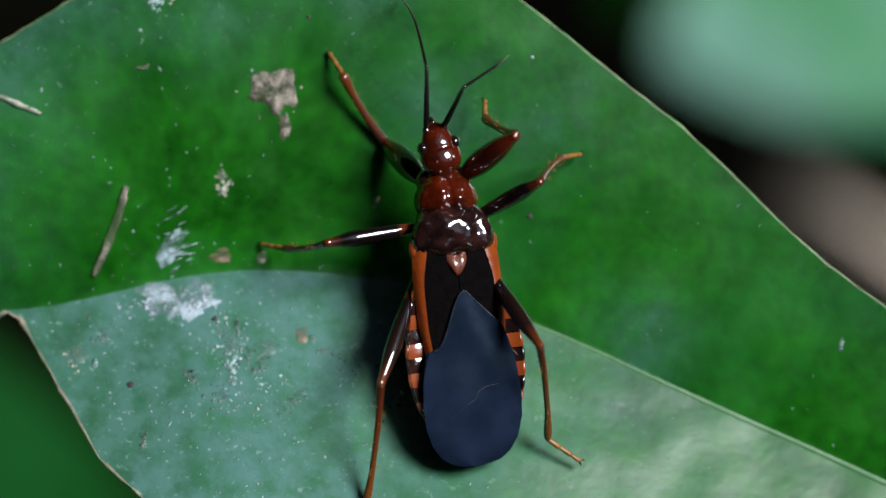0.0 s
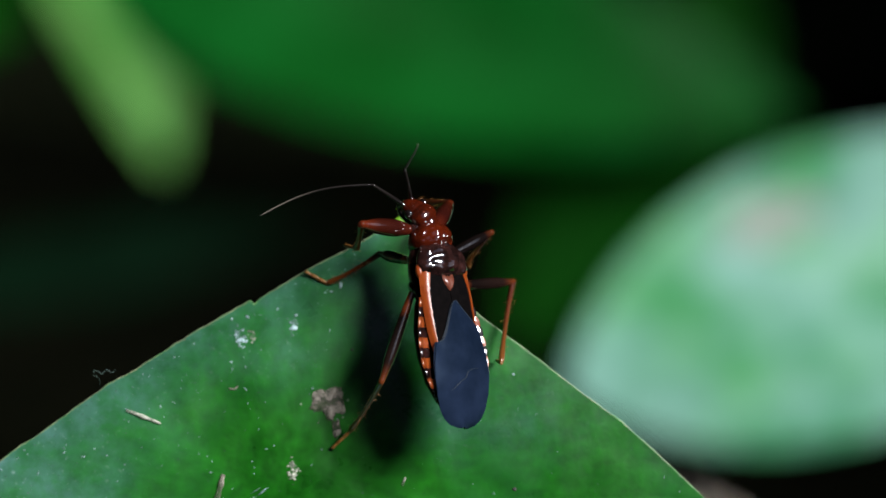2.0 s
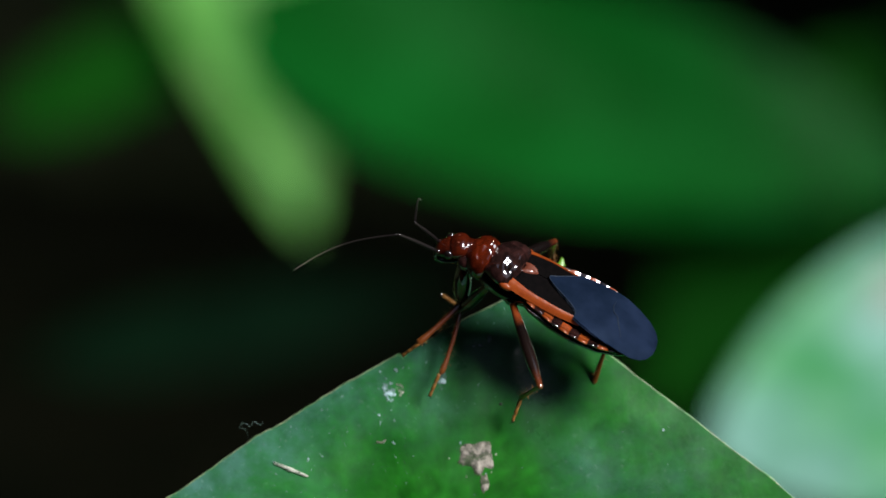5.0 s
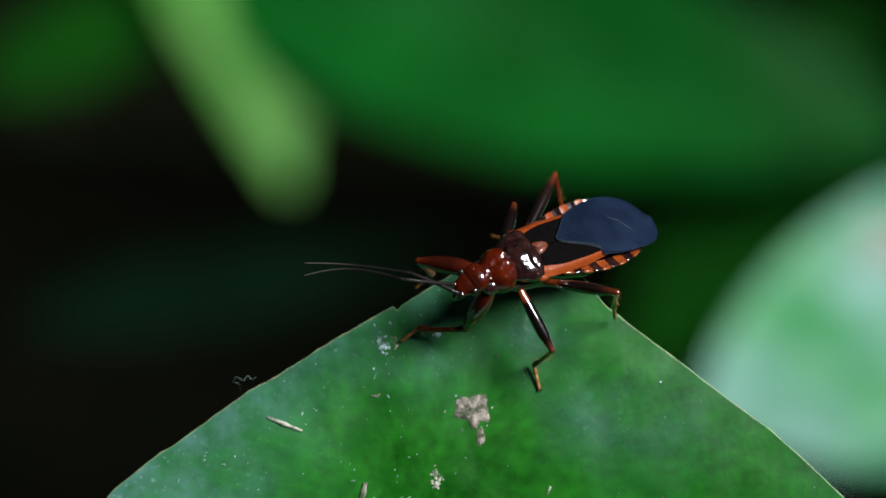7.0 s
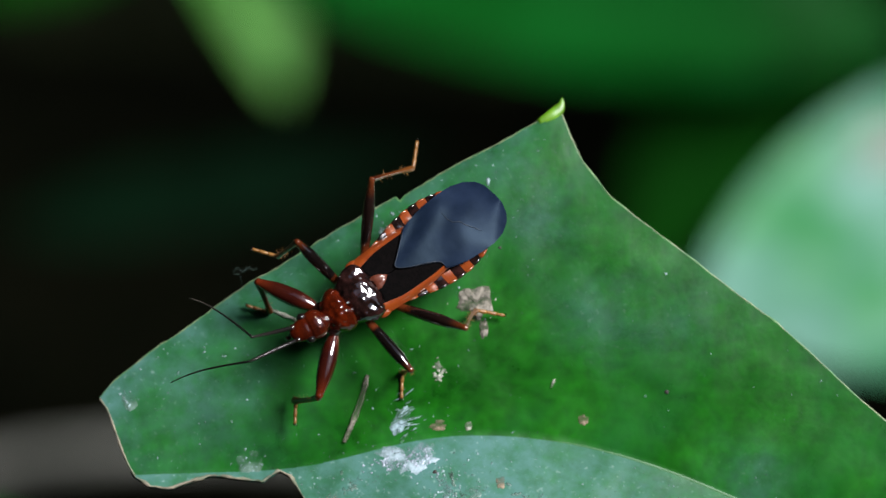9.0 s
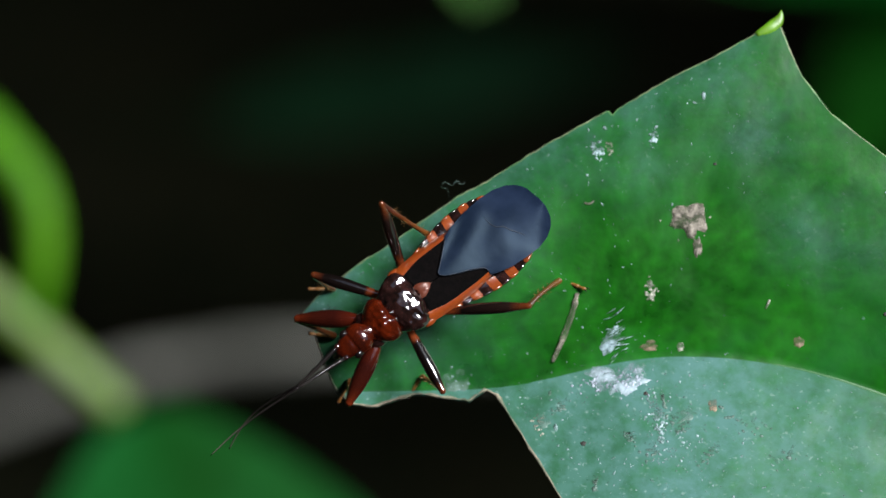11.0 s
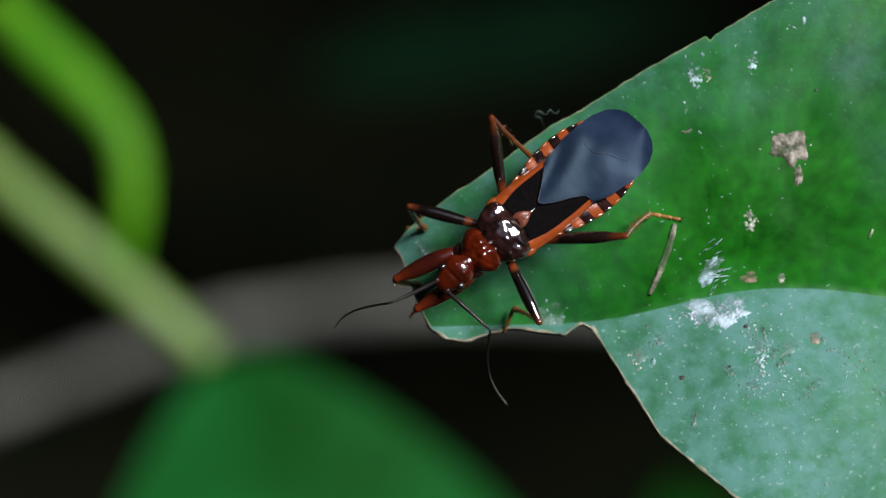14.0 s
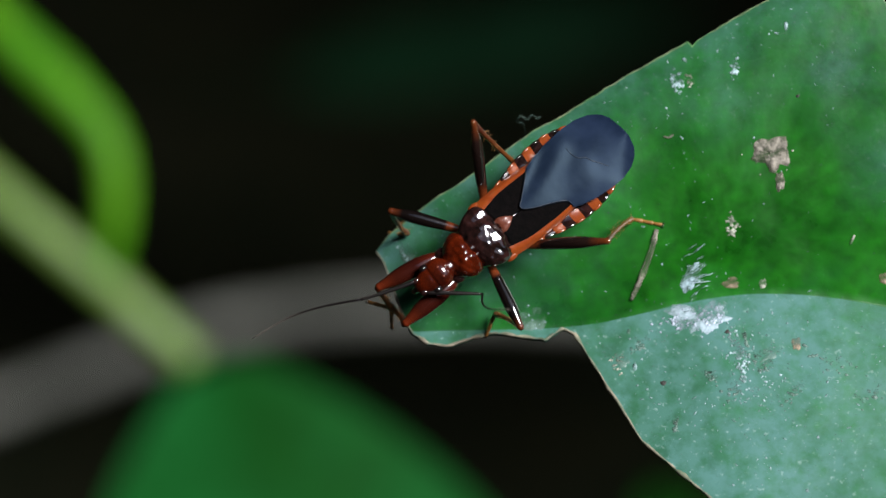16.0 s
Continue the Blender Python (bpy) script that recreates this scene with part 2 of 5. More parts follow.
blotch_pink = surface("blotch_pink", (0.11, 0.18, 0.14), (0.18, 0.17, 0.15), rough=0.6, scale=300, grain=0.3, bump=0.3, bump_scale=900)
shoot_green = surface("shoot_green", (0.030, 0.145, 0.002), (0.065, 0.20, 0.004), spec=0.15, rough=0.5, scale=80, grain=0.2, bump=0.3, bump_scale=500, translucent=0.2)
stem_lime = surface("stem_lime", (0.046, 0.100, 0.010), (0.078, 0.135, 0.021), rough=0.5, scale=120, grain=0.2, bump=0.3, bump_scale=700)
bark_grey = surface("bark_grey", (0.042, 0.043, 0.037), (0.088, 0.088, 0.077), rough=0.85, scale=130, grain=0.4, bump=1.0, bump_scale=500, stretch=(0.3, 1, 1), spec=0.06)
bark_pink = surface("bark_pink", (0.34, 0.28, 0.22), (0.52, 0.45, 0.38), rough=0.8, scale=160, grain=0.4, bump=0.8, bump_scale=600, stretch=(0.3, 1, 1))
# far darker than real soil: deep shade is put into its colour
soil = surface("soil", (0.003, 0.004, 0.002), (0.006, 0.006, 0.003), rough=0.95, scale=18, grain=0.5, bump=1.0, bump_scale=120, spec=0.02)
# foliage tone of the added shell, kept dark to stand for forest shade
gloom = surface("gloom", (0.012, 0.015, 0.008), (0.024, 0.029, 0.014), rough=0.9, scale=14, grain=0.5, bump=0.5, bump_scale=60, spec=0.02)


# ---- building helpers ----
def part(name, bm, material, parent, label="", m=None):
    """Links a bmesh in millimetres as one mesh object under a thing or a part."""
    bmesh.ops.recalc_face_normals(bm, faces=bm.faces[:])
    bmesh.ops.scale(bm, vec=(MM, MM, MM), verts=bm.verts[:])
    me = bpy.data.meshes.new(name)
    for f in bm.faces:
        f.smooth = True
    bm.to_mesh(me)
    bm.free()
    me.materials.append(material)
    ob = new(name, me)
    if parent is not None:
        ob.parent = parent
    if m is not None:
        ob.matrix_basis = m
    if label:
        tagged(ob, label)
    return ob


def empty(name, m, label, category, group="", kind=""):
    ob = new(name)
    ob.empty_display_size = 0.002
    ob.matrix_basis = m
    return tagged(ob, label, category, group, kind)


def bridge(bm, rings, closed=True, caps=True):
    """Skins a list of rings of points."""
    vs = [[bm.verts.new(p) for p in r] for r in rings]
    n = len(vs[0])
    for a, b in zip(vs, vs[1:]):
        for i in range(n if closed else n - 1):
            bm.faces.new((a[i], a[(i + 1) % n], b[(i + 1) % n], b[i]))
    if caps and closed:
        bm.faces.new(vs[0][::-1])
        bm.faces.new(vs[-1])
    return vs


def loft(sections, n=18, square=1.0, bm=None, fine=1):
    """A shell along x: sections of (x, half width, top, bottom[, y])."""
    bm = bm or bmesh.new()
    rings = []
    if fine > 1:
        a = [Vector(s[:3]) for s in sections]
        c = [Vector((s[3], s[4] if len(s) > 4 else 0, 0)) for s in sections]
        sections = [(*p, *q[:2]) for p, q in zip(smooth_line(a, fine), smooth_line(c, fine))]
    for x, w, top, bot, *y in sections:
        y = y[0] if y else 0.0
        c, r = (top + bot) / 2, (top - bot) / 2
        ring = []
        for i in range(n):
            a = 2 * math.pi * i / n
            ca, sa = math.cos(a), math.sin(a)
            ring.append((x, y + w * math.copysign(abs(ca) ** square, ca), c + r * math.copysign(abs(sa) ** square, sa)))
        rings.append(ring)
    bridge(bm, rings)
    return bm


def tube(points, radii, n=10, bm=None, flat=1.0):
    """A round (or flattened) rod along points."""
    bm = bm or bmesh.new()
    pts = [Vector(p) for p in points]
    rings = []
    for i, p in enumerate(pts):
        d = (pts[min(i + 1, len(pts) - 1)] - pts[max(i - 1, 0)]).normalized()
        up = Vector((0, 0, 1)) if abs(d.z) < 0.9 else Vector((1, 0, 0))
        s = d.cross(up).normalized()
        u = s.cross(d)
        rings.append([p + float(radii[i]) * (math.cos(a) * s + flat * math.sin(a) * u) for a in (2 * math.pi * k / n for k in range(n))])
    bridge(bm, rings)
    return bm


def smooth_line(points, steps=6):
    """Catmull-Rom points through the given ones."""
    p = [Vector(q) for q in points]
    p = [2 * p[0] - p[1]] + p + [2 * p[-1] - p[-2]]
    out = []
    for i in range(1, len(p) - 2):
        for k in range(steps):
            t = k / steps
            out.append(0.5 * (2 * p[i] + (p[i + 1] - p[i - 1]) * t + (2 * p[i - 1] - 5 * p[i] + 4 * p[i + 1] - p[i + 2]) * t * t
                              + (3 * p[i] - p[i - 1] - 3 * p[i + 1] + p[i + 2]) * t ** 3))
    return out + [p[-2]]


def sheet(points, cols, rows, thick, bm=None):
    """A closed sheet of the given thickness from a grid of points, column by column."""
    bm = bm or bmesh.new()
    g = [[Vector(points[c * rows + r]) for r in range(rows)] for c in range(cols)]
    top, low = [], []
    for c in range(cols):
        for r in range(rows):
            dx = g[min(c + 1, cols - 1)][r] - g[max(c - 1, 0)][r]
            dy = g[c][min(r + 1, rows - 1)] - g[c][max(r - 1, 0)]
            n = dx.cross(dy)
            n = n.normalized() if n.length > 1e-9 else Vector((0, 0, 1))
            top.append(bm.verts.new(g[c][r]))
            low.append(bm.verts.new(g[c][r] - n * thick))
    for c in range(cols - 1):
        for r in range(rows - 1):
            i = c * rows + r
            q = (i, i + rows, i + rows + 1, i + 1)
            bm.faces.new([top[k] for k in q])
            bm.faces.new([low[k] for k in q[::-1]])
    edge = [c * rows for c in range(cols)] + [(cols - 1) * rows + r for r in range(1, rows)] \
        + [c * rows + rows - 1 for c in range(cols - 2, -1, -1)] + [r for r in range(rows - 2, 0, -1)]
    rim = {i: (bm.verts.new(top[i].co), bm.verts.new(low[i].co)) for i in edge}
    for a, b in zip(edge, edge[1:] + edge[:1]):
        bm.faces.new((rim[a][0], rim[a][1], rim[b][1], rim[b][0]))
    return bm


# ---- setting ----
def build_setting():
    """Forest floor out to the horizon, and a dark foliage shell added to shut out the sky but for one gap at the sun.
    """
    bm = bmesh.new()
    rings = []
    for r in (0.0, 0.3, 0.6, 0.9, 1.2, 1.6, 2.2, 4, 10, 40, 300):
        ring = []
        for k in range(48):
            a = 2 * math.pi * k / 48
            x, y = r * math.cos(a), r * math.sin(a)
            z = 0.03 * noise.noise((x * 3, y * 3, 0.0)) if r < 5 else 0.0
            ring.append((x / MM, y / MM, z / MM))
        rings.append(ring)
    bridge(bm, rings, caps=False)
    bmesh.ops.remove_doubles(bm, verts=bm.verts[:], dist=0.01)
    tagged(part("ground", bm, soil, None), "forest soil with fine litter, darkened for deep shade", "ground", kind="structure")
    # added shell, mostly out of view: blocks skylight, open only round the sun
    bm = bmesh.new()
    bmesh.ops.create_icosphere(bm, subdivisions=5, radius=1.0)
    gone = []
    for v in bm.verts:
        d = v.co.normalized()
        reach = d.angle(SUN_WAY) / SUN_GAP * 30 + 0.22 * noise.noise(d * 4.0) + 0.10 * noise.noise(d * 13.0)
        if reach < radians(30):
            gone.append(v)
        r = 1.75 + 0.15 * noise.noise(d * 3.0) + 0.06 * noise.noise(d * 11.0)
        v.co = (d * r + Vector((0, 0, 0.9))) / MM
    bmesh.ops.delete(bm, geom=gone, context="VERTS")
    tagged(part("shade_shell", bm, gloom, None), "dark green foliage shell added to block the sky", "foliage", kind="structure")


SUN_GAP = 29
build_setting()

# ---- the eaten leaf ----
MID_X = (-30, -7.3, -5, -2.7, -0.5, 2.3, 5.3, 8, 11, 13.2, 15.8, 18.1, 19.6, 22.5, 25.4, 44)
MID_Y = (-3.6, -3.35, -3.2, -2.5, -1.8, -1.6, -1.7, -2.1, -2.9, -3.7, -4.8, -5.9, -6.7, -7.9, -9.2, -18)
UP_X = (-16.8, -16, -13.5, -12.9, -8.7, -7.3, -4.2, -0.85, -0.6, -0.3, 2.4, 4.9, 6.7, 7.6, 8.0, 8.5, 9.2, 10.7, 12.3, 14.6, 17.0, 19.4, 21.3, 23.2, 25.1, 27.3, 32, 37, 44)
UP_Y = (0.7, 1.6, 3.5, 3.8, 6.7, 7.4, 9.3, 11.1, 10.85, 11.2, 12.75, 13.95, 14.95, 15.5, 15.8, 14.4, 12.8, 10.8, 9.5, 7.7, 5.75, 3.9, 2.1, 0.2, -1.5, -3.1, -7.2, -12, -17.7)
LOW_X = (-16.8, -16.4, -16.2, -15.7, -15.3, -14.9, -14.2, -13.2, -11.9, -10.7, -9.3, -8.2, -7.7, -7.35, -6.7, -6.0, -5.0, -3.9, -3.3, -1.6, 0.1, 1.5, 2.7, 4.3, 6.3, 8.0, 10.0, 16, 24, 34, 44)
LOW_Y = (0.6, 0.1, -0.4, -1.9, -2.9, -3.6, -4.05, -4.25, -3.85, -3.55, -3.8, -3.95, -3.65, -3.4, -3.65, -4.8, -6.4, -8.1, -9.1, -10.5, -11.9, -13.0, -13.7, -13.5, -13.85, -14.0, -14.4, -16.2, -18.5, -20, -18.2)


RIB_X = np.arange(-30, 46, 0.25)
RIB_Y = np.mean([np.interp(RIB_X + d, MID_X, MID_Y) for d in np.arange(-3, 3.01, 0.5)], axis=0)
BROW_X, BROW_Y = (-16.8, -8.7, -4.2, 2.4, 8.0), (0.7, 6.7, 9.4, 12.8, 15.8)


def leaf_height(x, y):
    """The face of the eaten leaf: the lower half rises from the midrib, the upper one arches over."""
    s = y - np.interp(x, RIB_X, RIB_Y)
    z = -FOLD * s * float(np.interp(x, (6, 12, 30), (1.0, 1.0, 0.85))) if s < 0 else 0.10 * s - 0.0062 * s * s
    if s > 0:
        rim = max(0.0, 4.2 - float(np.interp(x, BROW_X, BROW_Y)) + y)
        z -= rim * rim * float(np.interp(x, (-6, 0, 7), (0.042, 0.026, 0.0)))
    return z + 0.10 * noise.noise((x * 0.2, y * 0.2, 3.0)) + 0.035 * noise.noise((x * 0.6, y * 0.6, 7.0))


FOLD = 0.42


def sheen_cover(x, y):
    """How much painted sky sheen lies on the blade: most on the lower half, some along the upper margin and in a few
    patches.
    """
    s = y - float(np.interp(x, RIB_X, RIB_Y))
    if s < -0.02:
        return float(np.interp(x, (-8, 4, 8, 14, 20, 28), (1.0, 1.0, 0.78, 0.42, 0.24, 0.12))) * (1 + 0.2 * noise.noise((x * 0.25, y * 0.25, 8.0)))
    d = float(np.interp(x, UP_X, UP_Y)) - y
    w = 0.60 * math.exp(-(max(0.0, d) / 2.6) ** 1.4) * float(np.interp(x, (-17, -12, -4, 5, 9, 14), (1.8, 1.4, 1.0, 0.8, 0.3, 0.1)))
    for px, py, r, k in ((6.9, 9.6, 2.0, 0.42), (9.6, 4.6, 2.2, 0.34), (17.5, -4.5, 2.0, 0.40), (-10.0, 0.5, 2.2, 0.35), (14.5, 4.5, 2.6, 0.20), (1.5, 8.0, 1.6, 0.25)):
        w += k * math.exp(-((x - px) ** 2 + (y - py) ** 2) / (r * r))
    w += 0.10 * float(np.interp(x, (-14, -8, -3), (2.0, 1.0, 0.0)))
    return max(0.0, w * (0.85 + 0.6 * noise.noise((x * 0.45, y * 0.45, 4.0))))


def build_eaten_leaf():
    leaf = empty("leaf", LEAF, "glossy green leaf with ragged eaten edge and white specks", "leaf")
    xs = sorted(set(np.round(np.arange(-16.8, 44.01, 0.3), 2)) | set(UP_X) | set(LOW_X))
    lows, ups = 26, 40
    grid, rim = [], [[], []]
    for x in xs:
        jag = 0.05 * noise.noise((x * 2.3, 0, 0)) + 0.03 * noise.noise((x * 6.1, 5, 0))
        top = np.interp(x, UP_X, UP_Y) + jag * (0.5 if x > 8 else 1)
        low = np.interp(x, LOW_X, LOW_Y) - 1.6 * jag
        if x < -16.7 or x > 43.9:
            top, low = max(top, low + 0.05), low
        mid = min(max(np.interp(x, RIB_X, RIB_Y), low + 0.01), top - 0.01)
        ys = [mid - (mid - low) * (1 - k / lows) ** 1.6 for k in range(lows)] + [mid + (top - mid) * k / ups for k in range(ups + 1)]
        grid += [(x, y, leaf_height(x, y)) for y in ys]
        rim[0].append((x, low, leaf_height(x, low) - 0.09))
        rim[1].append((x, top, leaf_height(x, top) - 0.09))
    bm = sheet(grid, len(xs), lows + ups + 1, 0.22)
    layer = bm.verts.layers.float.new("painted_sheen")
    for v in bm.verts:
        v[layer] = sheen_cover(v.co.x, v.co.y)
    part("blade", bm, leaf_green, leaf, "glossy dark green blade with a pale sky sheen painted on")
    part("margin", tube(rim[1], [0.062 + 0.05 * noise.noise((i * 0.3, 1, 1)) for i in range(len(rim[1]))], n=8), leaf_rim, leaf, "pale green leaf margin")
    part("margin", tube([Vector(p) + Vector((0, 0.03, 0.05)) for p in rim[0]], [max(0.03, 0.07 + 0.10 * noise.noise((i * 0.45, 3, 1)) + 0.06 * noise.noise((i * 1.3, 7, 1))) for i in range(len(rim[0]))], n=8), torn_rim, leaf, "dry buff margin along the eaten edge")
    line = [(x, np.interp(x, RIB_X, RIB_Y), leaf_height(x, np.interp(x, RIB_X, RIB_Y)) - 0.19 - max(0, x - 5) * 0.006) for x in np.arange(-7.2, 43.5, 0.5)]
    part("midrib", tube(line, [0.10 + 0.004 * i for i in range(len(line))], n=10), leaf_vein, leaf, "pale green midrib")
    tip = [(x, y, leaf_height(x, min(y, 15.6)) - 0.04) for x, y in ((6.9, 15.0), (7.5, 15.3), (7.95, 15.62), (8.15, 15.95), (8.2, 16.3))]
    part("leaf_tip", tube(smooth_line(tip, 4), [0.16, 0.20, 0.24, 0.27, 0.30, 0.32, 0.33, 0.33, 0.32, 0.30, 0.27, 0.23, 0.19, 0.15, 0.11, 0.07, 0.03], n=10, flat=0.4), leaf_tip, leaf, "yellow-green pointed drip tip")
    line = smooth_line([(43, -17.6, 0), (52, -23, -2), (64, -34, -12), (75, -60, -30)])
    part("petiole", tube(line, [0.8] * len(line)), leaf_vein, leaf)
    return leaf


build_eaten_leaf()


# ---- marks and litter on the leaf ----
def on_leaf(x, y, lift=0.0, turn=0.0):
    return at(x, y, leaf_height(x, y) + lift, 0, 0, turn)


def crust(name, x, y, rx, ry, height, material, label, seed, turn=0.0, ragged=0.5, group=""):
    """A thin ragged crust that lies on the leaf."""
    bm = bmesh.new()
    n, rings = 26, []
    for f in (0.03, 0.3, 0.6, 0.85, 1.0):
        ring = []
        for k in range(n):
            a = 2 * math.pi * k / n
            w = 1 + ragged * noise.noise((math.cos(a) * 1.7 + seed, math.sin(a) * 1.7, seed * 0.7)) + 0.5 * ragged * noise.noise((math.cos(a) * 5, math.sin(a) * 5 + seed, 2))
            px, py = f * rx * w * math.cos(a), f * ry * w * math.sin(a)
            lift = height * (1 - f ** 3) * (0.7 + 0.8 * noise.noise((px * 4 / max(rx, ry), py * 4 / max(rx, ry), seed)))
            c, s = math.cos(radians(turn)), math.sin(radians(turn))
            gx, gy = x + c * px - s * py, y + s * px + c * py
            dz = leaf_height(gx, gy) - leaf_height(x, y)
            ring.append((c * px - s * py, s * px + c * py, dz + (lift + 0.015 if f < 1 else -0.02)))
        rings.append(ring)
    bridge(bm, rings, caps=False)
    return tagged(part(name, bm, material, None, m=on_leaf(x, y)), label, name.replace("_", " "), group)


def flecks(name, x, y, sx, sy, count, size, material, label, seed, turn):
    """A thin patch of many small crusty flakes that lie on the leaf."""
    rnd = random.Random(seed)
    bm = bmesh.new()
    z0 = leaf_height(x, y)
    c, s = math.cos(radians(turn)), math.sin(radians(turn))
    for k in range(count):
        u, v = rnd.gauss(0, sx), rnd.gauss(0, sy)
        gx, gy = c * u - s * v, s * u + c * v
        z = leaf_height(x + gx, y + gy) - z0
        r = size * rnd.uniform(0.5, 1.7)
        ring0, ring1 = [], []
        turn_k, lng = rnd.uniform(0, 6.28), rnd.uniform(1, 1.9)
        for i in range(7):
            a = 2 * math.pi * i / 7
            px, py = r * lng * math.cos(a) * rnd.uniform(0.6, 1.25), r * math.sin(a) * rnd.uniform(0.6, 1.25)
            px, py = px * math.cos(turn_k) - py * math.sin(turn_k), px * math.sin(turn_k) + py * math.cos(turn_k)
            ring0.append((gx + px, gy + py, z - 0.01))
            ring1.append((gx + px * 0.75, gy + py * 0.75, z + 0.012 + 0.02 * rnd.random()))
        bridge(bm, (ring0, ring1))
    return tagged(part(name, bm, material, None, m=on_leaf(x, y)), label, name.replace("_", " "), kind="stuff")


def twiglet(name, pts, radius, material, label):
    """A small dry rod that lies on the leaf, through points (x, y) of its face."""
    x0, y0 = pts[0]
    z0 = leaf_height(x0, y0)
    line = smooth_line([(x - x0, y - y0, leaf_height(x, y) - z0 + radius * 0.7) for x, y in pts], 4)
    n = len(line)
    bm = tube(line, [radius * (0.45 + 0.55 * math.sin(math.pi * (0.12 + 0.76 * i / (n - 1))) + 0.40 * noise.noise((i * 0.9, x0, 0))) for i in range(n)], n=8)
    return tagged(part(name, bm, material, None, m=on_leaf(x0, y0)), label, name.replace("_", " "))


def build_marks():
    crust("scab", 3.34, 5.30, 0.95, 0.80, 0.22, scar, "rough grey-brown scab on the green leaf", 1.0, 0, 0.6)
    crust("scab", 3.75, 3.95, 0.22, 0.55, 0.10, scar, "narrow grey-brown trail below a scab on the leaf", 4.0)
    crust("lichen_patch", -0.35, -2.98, 1.95, 0.85, 0.014, lichen_lilac, "pale lavender film of lichen beside the midrib", 51.0, 8, 0.8)
    flecks("lichen_patch", -0.4, -2.95, 0.85, 0.34, 110, 0.06, lichen_white, "pale blue-white mottled patch beside the midrib", 2, 5)
    flecks("lichen_patch", -1.42, 9.10, 0.13, 0.32, 40, 0.07, lichen, "pale blue streak near the leaf edge", 6, 15)
    flecks("lichen_patch", -0.75, 9.05, 0.16, 0.20, 14, 0.06, fibre, "few pale crumbs near the leaf edge", 7, 0)
    flecks("lichen_patch", 1.50, 9.75, 0.12, 0.30, 30, 0.06, lichen, "small pale blue streak near the leaf edge", 8, -12)
    flecks("lichen_patch", 1.60, -4.9, 0.16, 0.85, 90, 0.06, lichen, "pale buff flecks on the lower leaf half", 9, 10)
    flecks("lichen_patch", -4.55, -5.2, 0.20, 0.25, 20, 0.06, fibre, "greyish rough flecks near the torn edge", 10, 0)
    flecks("lichen_patch", 1.30, 1.85, 0.16, 0.36, 30, 0.07, fibre, "pale fluffy flecks on the dark leaf half", 11, 8)
    crust("lichen_patch", -8.9, -2.9, 0.75, 0.6, 0.012, haze_film, "thin pale film on the torn lobe", 55.0, 20, 0.4)
    flecks("lichen_patch", -8.7, -2.8, 0.42, 0.38, 22, 0.04, lichen, "faint pale stain on the torn lobe", 12, 30)
    flecks("lichen_patch", 2.6, -5.6, 1.1, 1.2, 150, 0.040, lichen, "faint scattered pale flecks on the lower leaf half", 17, 30)
    crust("lichen_patch", -4.3, -5.0, 0.5, 0.35, 0.012, haze_film, "thin greyish film near the torn edge", 52.0, 60, 0.8)
    crust("lichen_patch", 3.2, -4.7, 0.7, 0.4, 0.010, haze_film, "faint pale smear on the lower leaf half", 54.0, 35, 0.9)
    crust("lichen_patch", -15.2, 0.5, 0.4, 0.6, 0.012, haze_film, "thin pale film on the torn leaf end", 56.0, 20, 0.4)
    flecks("lichen_patch", -15.3, 0.5, 0.22, 0.35, 18, 0.045, lichen, "pale frayed flecks at the torn leaf end", 18, 0)
    for i, (x, y, rx, ry, turn) in enumerate(((2.4, -5.0, 0.8, 0.10, 38), (3.0, -5.3, 0.9, 0.14, 44), (0.2, -5.9, 0.5, 0.10, -50), (1.9, -3.9, 0.10, 0.7, 5), (-3.4, -4.2, 0.7, 0.35, 30),
                                              (4.4, -6.6, 0.9, 0.16, 40), (-1.6, -8.2, 0.10, 0.45, -8), (1.2, -6.6, 0.45, 0.35, 0), (6.2, -5.2, 1.3, 0.3, -20), (8.2, -6.8, 1.0, 0.4, 30))):
        flecks("lichen_patch", x, y, rx * 0.5, ry * 0.5 + 0.05, 26, 0.075, haze_film, "thin pale dusty smear on the leaf", 60 + i, turn)
    crust("rust_spot", 8.93, -1.0, 0.30, 0.30, 0.05, rust, "small round orange-brown rust spot", 13.0, 0, 0.3)
    crust("rust_spot", 2.8, -1.2, 0.22, 0.26, 0.06, fibre, "small round buff fleck beside the midrib", 14.0, 0, 0.4)
    crust("rust_spot", 1.2, -1.15, 0.50, 0.30, 0.04, rust, "dull brown stain beside the midrib", 15.0, 0, 0.6)
    crust("rust_spot", 4.45, -4.25, 0.26, 0.32, 0.04, rust, "dull pinkish-brown spot on the lower leaf half", 16.0, 0, 0.4)
    for i, (x, y, s) in enumerate(((4.68, 8.26, 0.10), (-2.22, -6.19, 0.15), (1.0, -3.62, 0.14), (13.4, 0.4, 0.13))):
        crust("dark_speck", x, y, s, s * 0.8, 0.05, soot, "tiny black speck on the green leaf", 20.0 + i, 0, 0.4)
    twiglet("dry_straw", ((-7.7, 5.25), (-6.8, 4.85), (-5.85, 4.45)), 0.11, fibre, "short pale dry straw on the green leaf")
    twiglet("dry_twiglet", ((-2.5, 1.6), (-2.75, 0.6), (-3.2, -0.6), (-3.8, -1.95)), 0.16, straw, "thin brown dry twiglet on the leaf")
    twiglet("dry_straw", ((-2.1, 6.3), (-1.8, 6.25), (-1.6, 6.4)), 0.06, straw, "tiny dark plant crumb on the leaf")
    twiglet("dry_straw", ((7.25, 0.75), (7.45, 1.2)), 0.07, fibre, "tiny pale crumb on the leaf")
    flecks("crumbs", 3.34, 5.30, 0.45, 0.36, 34, 0.05, fibre, "pale crumbs on a rough brown scab", 31, 0)
